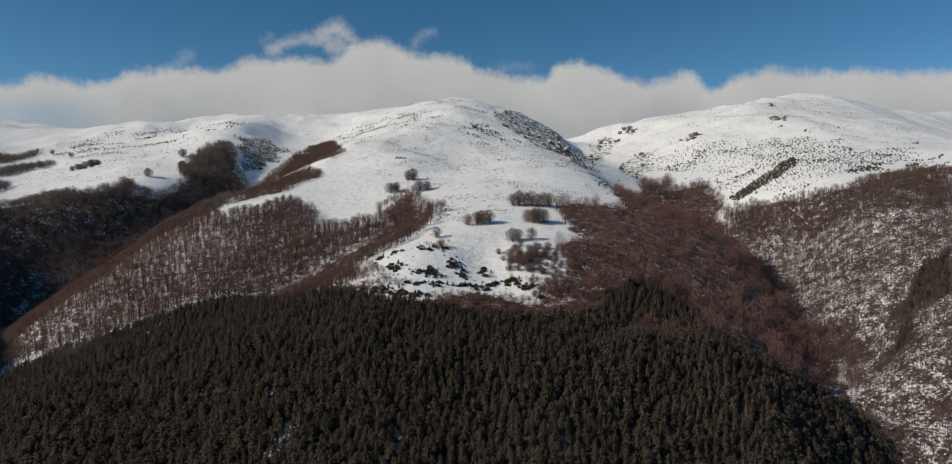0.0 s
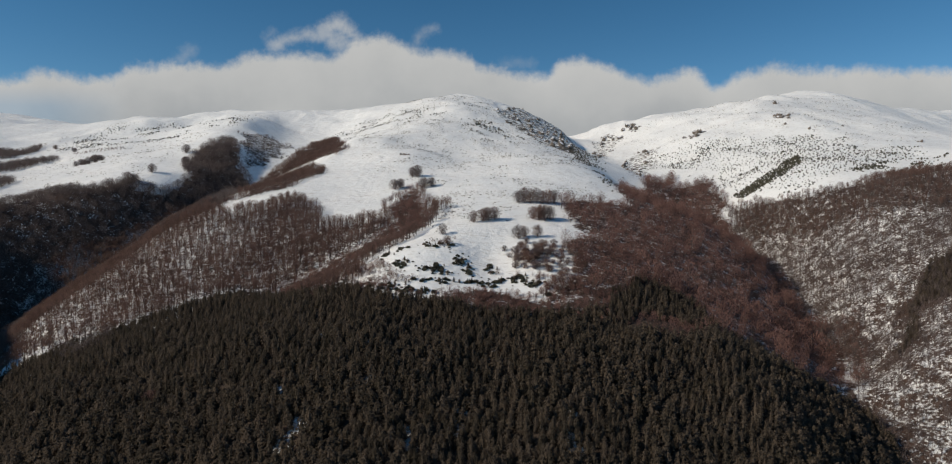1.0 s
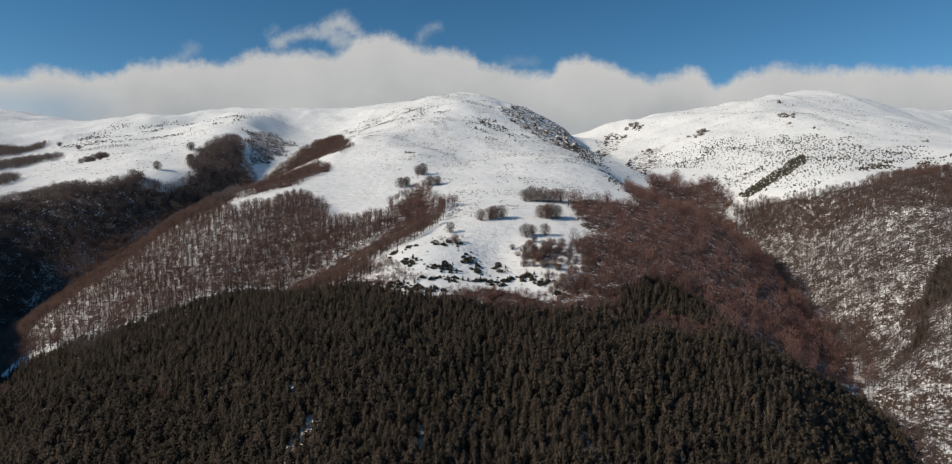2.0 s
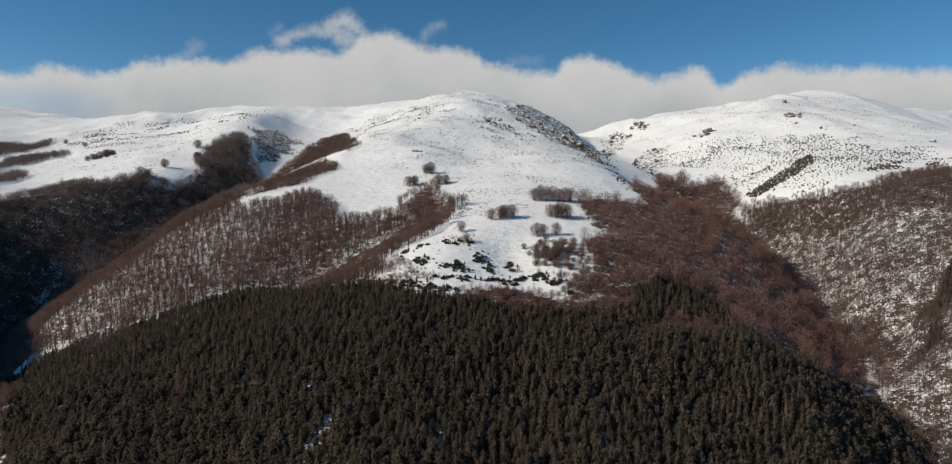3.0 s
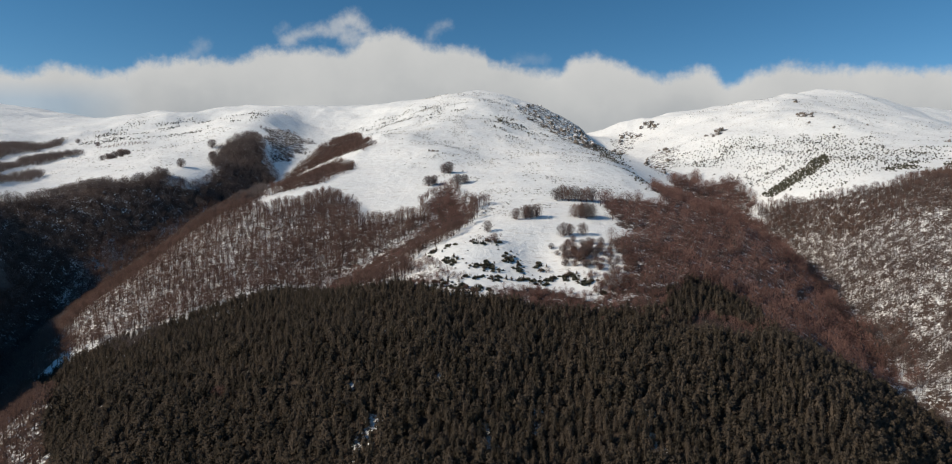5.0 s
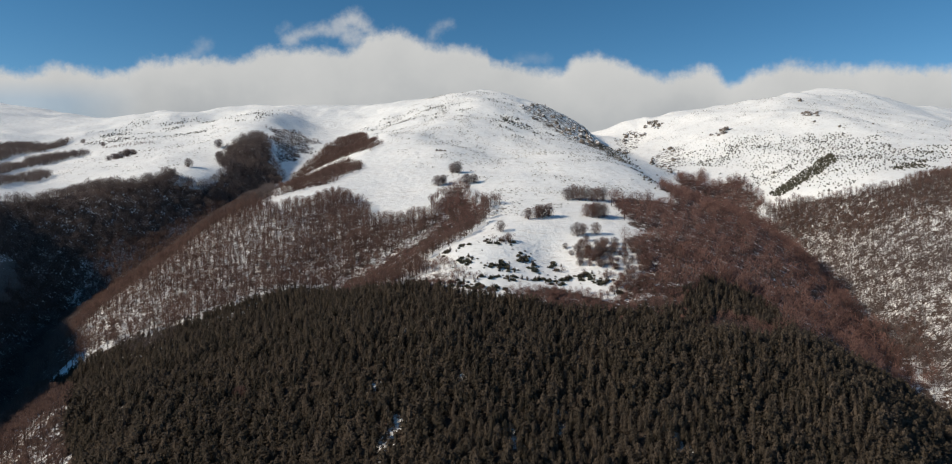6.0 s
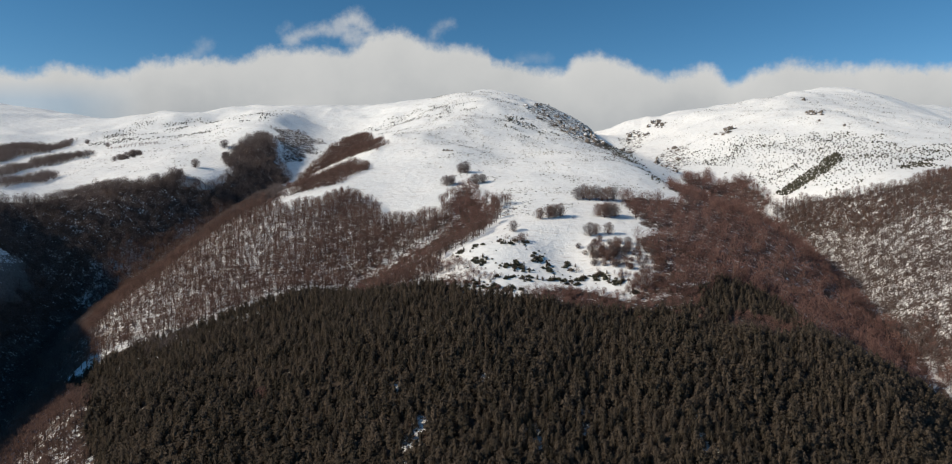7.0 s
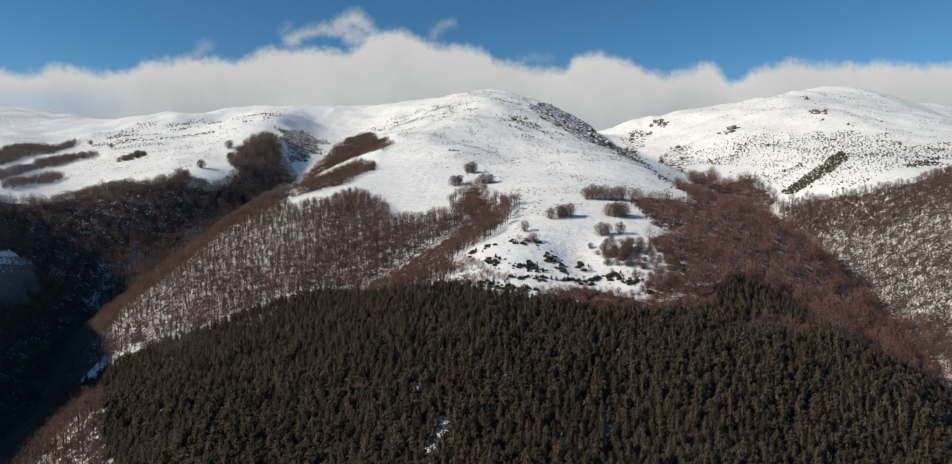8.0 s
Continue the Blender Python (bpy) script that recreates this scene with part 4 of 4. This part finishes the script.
band_kinds[0].set(-267, 484, 13.0, 1.25)
fx, fy = sites(["finger"], 10, near, [], 0.0, 5)
for k, (x, y) in enumerate(list(zip(fx, fy))[:80]):
    clump_kinds[k % 3].set(float(x), float(y), float(near.uniform(6, 11)), float(near.uniform(1.1, 1.6)))
bx, by = sites(["russet_band", "ridge_scrub"], 8.5, near, [], 0.0, 6)
pick = near.permutation(len(bx))[:75]
for k, (x, y) in enumerate(zip(bx[pick], by[pick])):
    band_kinds[k % 3].set(float(x), float(y), float(near.uniform(6, 10)), float(near.uniform(0.95, 1.3)))

bush_kinds = [beech_kind("low leafless beech bush on the snowy spur", "bushes on the spur", TWIGS, 4, 360, 0.5, 0.15, 0.05) for k in range(2)]
for cx, cy, rx, ry, count in ((-60, 745, 13, 10, 9), (-43, 750, 10, 9, 7), (-112, 690, 14, 14, 10), (-90, 660, 14, 10, 8), (30, 690, 16, 12, 7), (60, 668, 12, 8, 8)):
    for k in range(count):
        bush_kinds[k % 2].set(float(near.normal(cx, rx * 0.6)), float(near.normal(cy, ry * 0.6)), float(near.uniform(3.0, 7.0)), float(near.uniform(0.9, 1.4)), 0.1)


def young_spruce_kind():
    crown = conifer_crown(150, random.uniform(0.24, 0.3), 0.03, 0.08)
    return Kind("young_spruce", "small dark young spruce scattered on the snowy spur", "tree", "young spruces on the spur", [
        ("trunk", mesh_from_shape("young_trunk", conifer_trunk(5), [BARK_DARK]), ""), ("crown", mesh_from_shape("young_crown", crown, [NEEDLES]), "dark green needles")])


young_kinds = [young_spruce_kind() for k in range(2)]
pine_kinds = [small_pine_kind() for k in range(3)]
# dark clusters on the spur: (x, y, half length, half depth, plants)
CLUSTERS = [(-53, 682, 18, 9, 34), (-27, 708, 7, 10, 20), (-93, 695, 8, 7, 14), (-102, 738, 11, 7, 10), (-43, 656, 26, 5, 22), (-3, 661, 20, 5, 18), (17, 669, 5, 5, 8), (41, 672, 10, 8, 24), (54, 656, 9, 7, 22), (-62, 738, 13, 10, 10), (-43, 742, 10, 9, 8), (10, 708, 10, 8, 8), (-117, 735, 5, 7, 6), (-80, 634, 16, 6, 20), (-98, 642, 12, 8, 16), (-62, 630, 10, 6, 14), (-15, 692, 6, 7, 8), (67, 629, 6, 5, 8)]
for cx, cy, rx, ry, count in CLUSTERS:
    for k in range(count):
        x, y = float(near.normal(cx, rx * 0.6)), float(near.normal(cy, ry * 0.6))
        if k % 3 == 0:
            young_kinds[int(near.integers(2))].set(x, y, float(near.uniform(2.5, 6.0)), float(near.uniform(1.1, 1.6)), 0.1)
        else:
            pine_kinds[int(near.integers(3))].set(x, y, float(near.uniform(2.0, 5.0)), float(near.uniform(1.3, 2.2)), 0.1)
ux, uy = sites(["pine_low"], 9, near, [], 0.0, 8)
for k, i in enumerate(near.permutation(len(ux))[:60]):
    pine_kinds[k % 3].set(float(ux[i]), float(uy[i]), float(near.uniform(0.9, 2.2)), float(near.uniform(1.1, 2.0)), 0.1)


# ---- crags ----
def outcrop_mesh(seed, tall):
    """A jointed, broken block of rock about two metres across."""
    bm = bmesh.new()
    bmesh.ops.create_icosphere(bm, subdivisions=2, radius=1)
    off = Vector((seed * 7.3, seed * 3.1, seed * 5.7))
    for v in bm.verts:
        p = v.co.copy()
        cell = noise.cell(p * 2.3 + off)
        v.co *= 0.78 + 0.34 * cell + 0.30 * noise.fractal(p * 1.7 + off, 0.8, 2.2, 4)
        v.co.z *= tall
    me = bpy.data.meshes.new("outcrop")
    bm.to_mesh(me)
    bm.free()
    me.materials.append(ROCK)
    return me


def strewn(line, count, width, low, high):
    """Rocks along a line of the plan: places and sizes."""
    out = []
    for k in range(count):
        f = random.random() * (len(line) - 1)
        a, b, u = line[int(f)], line[int(f) + 1], f - int(f)
        out.append((a[0] + (b[0] - a[0]) * u + random.gauss(0, width), a[1] + (b[1] - a[1]) * u + random.gauss(0, width), low + (high - low) * random.random() ** 1.3))
    return out


def scattered(zone, spacing, low, high, most):
    """Rocks over a zone of the plan: places and sizes."""
    gx, gy = sites([zone], spacing, near, [], 0.0, 10)
    pick = near.permutation(len(gx))[:most]
    return [(float(gx[i]), float(gy[i]), float(low + (high - low) * near.random() ** 2.2)) for i in pick]


CRAGS = scattered("crag_main", 15, 4, 22, 125) + scattered("crag_foot", 14, 4, 12, 18)
FAR_ROCKS = [(1067, 2256, 8), (1062, 2250, 6), (1046, 2198, 12), (1052, 2206, 8), (1124, 1582, 12), (-162, 1330, 9), (-153, 1328, 7), (-170, 1334, 5)] + strewn([(905, 1890), (940, 1900)], 16, 7, 4, 16) + strewn([(640, 1915), (670, 1930), (706, 1974)], 24, 8, 4, 17) + scattered("crag_dell", 19, 5, 20, 45) + scattered("crag_low", 18, 5, 18, 35) + scattered("crag_east", 18, 5, 16, 12) + strewn([(900, 1700), (1000, 1850)], 8, 50, 4, 10)
blocks = [outcrop_mesh(k, 0.7 + 0.25 * (k % 3)) for k in range(5)]
for group, label, spots in (("crags on the shoulder", "dark broken crag on the snowy summit shoulder", CRAGS), ("outcrops on the slopes", "brown-grey rock outcrop breaking through the snow", FAR_ROCKS)):
    for k, (x, y, r) in enumerate(spots):
        ob = tagged(new("rock_outcrop", blocks[k % 5]), label, "rock", group)
        s = r * (0.55 + 0.25 * random.random())
        ob.matrix_world = Matrix.LocRotScale((x, y, float(ground_z(x, y)[0]) - 0.12 * r), Euler((random.uniform(-0.3, 0.3), random.uniform(-0.3, 0.3), random.uniform(0, 6.3))), (s * random.uniform(0.7, 1.2), s, s * random.uniform(0.8, 1.3)))
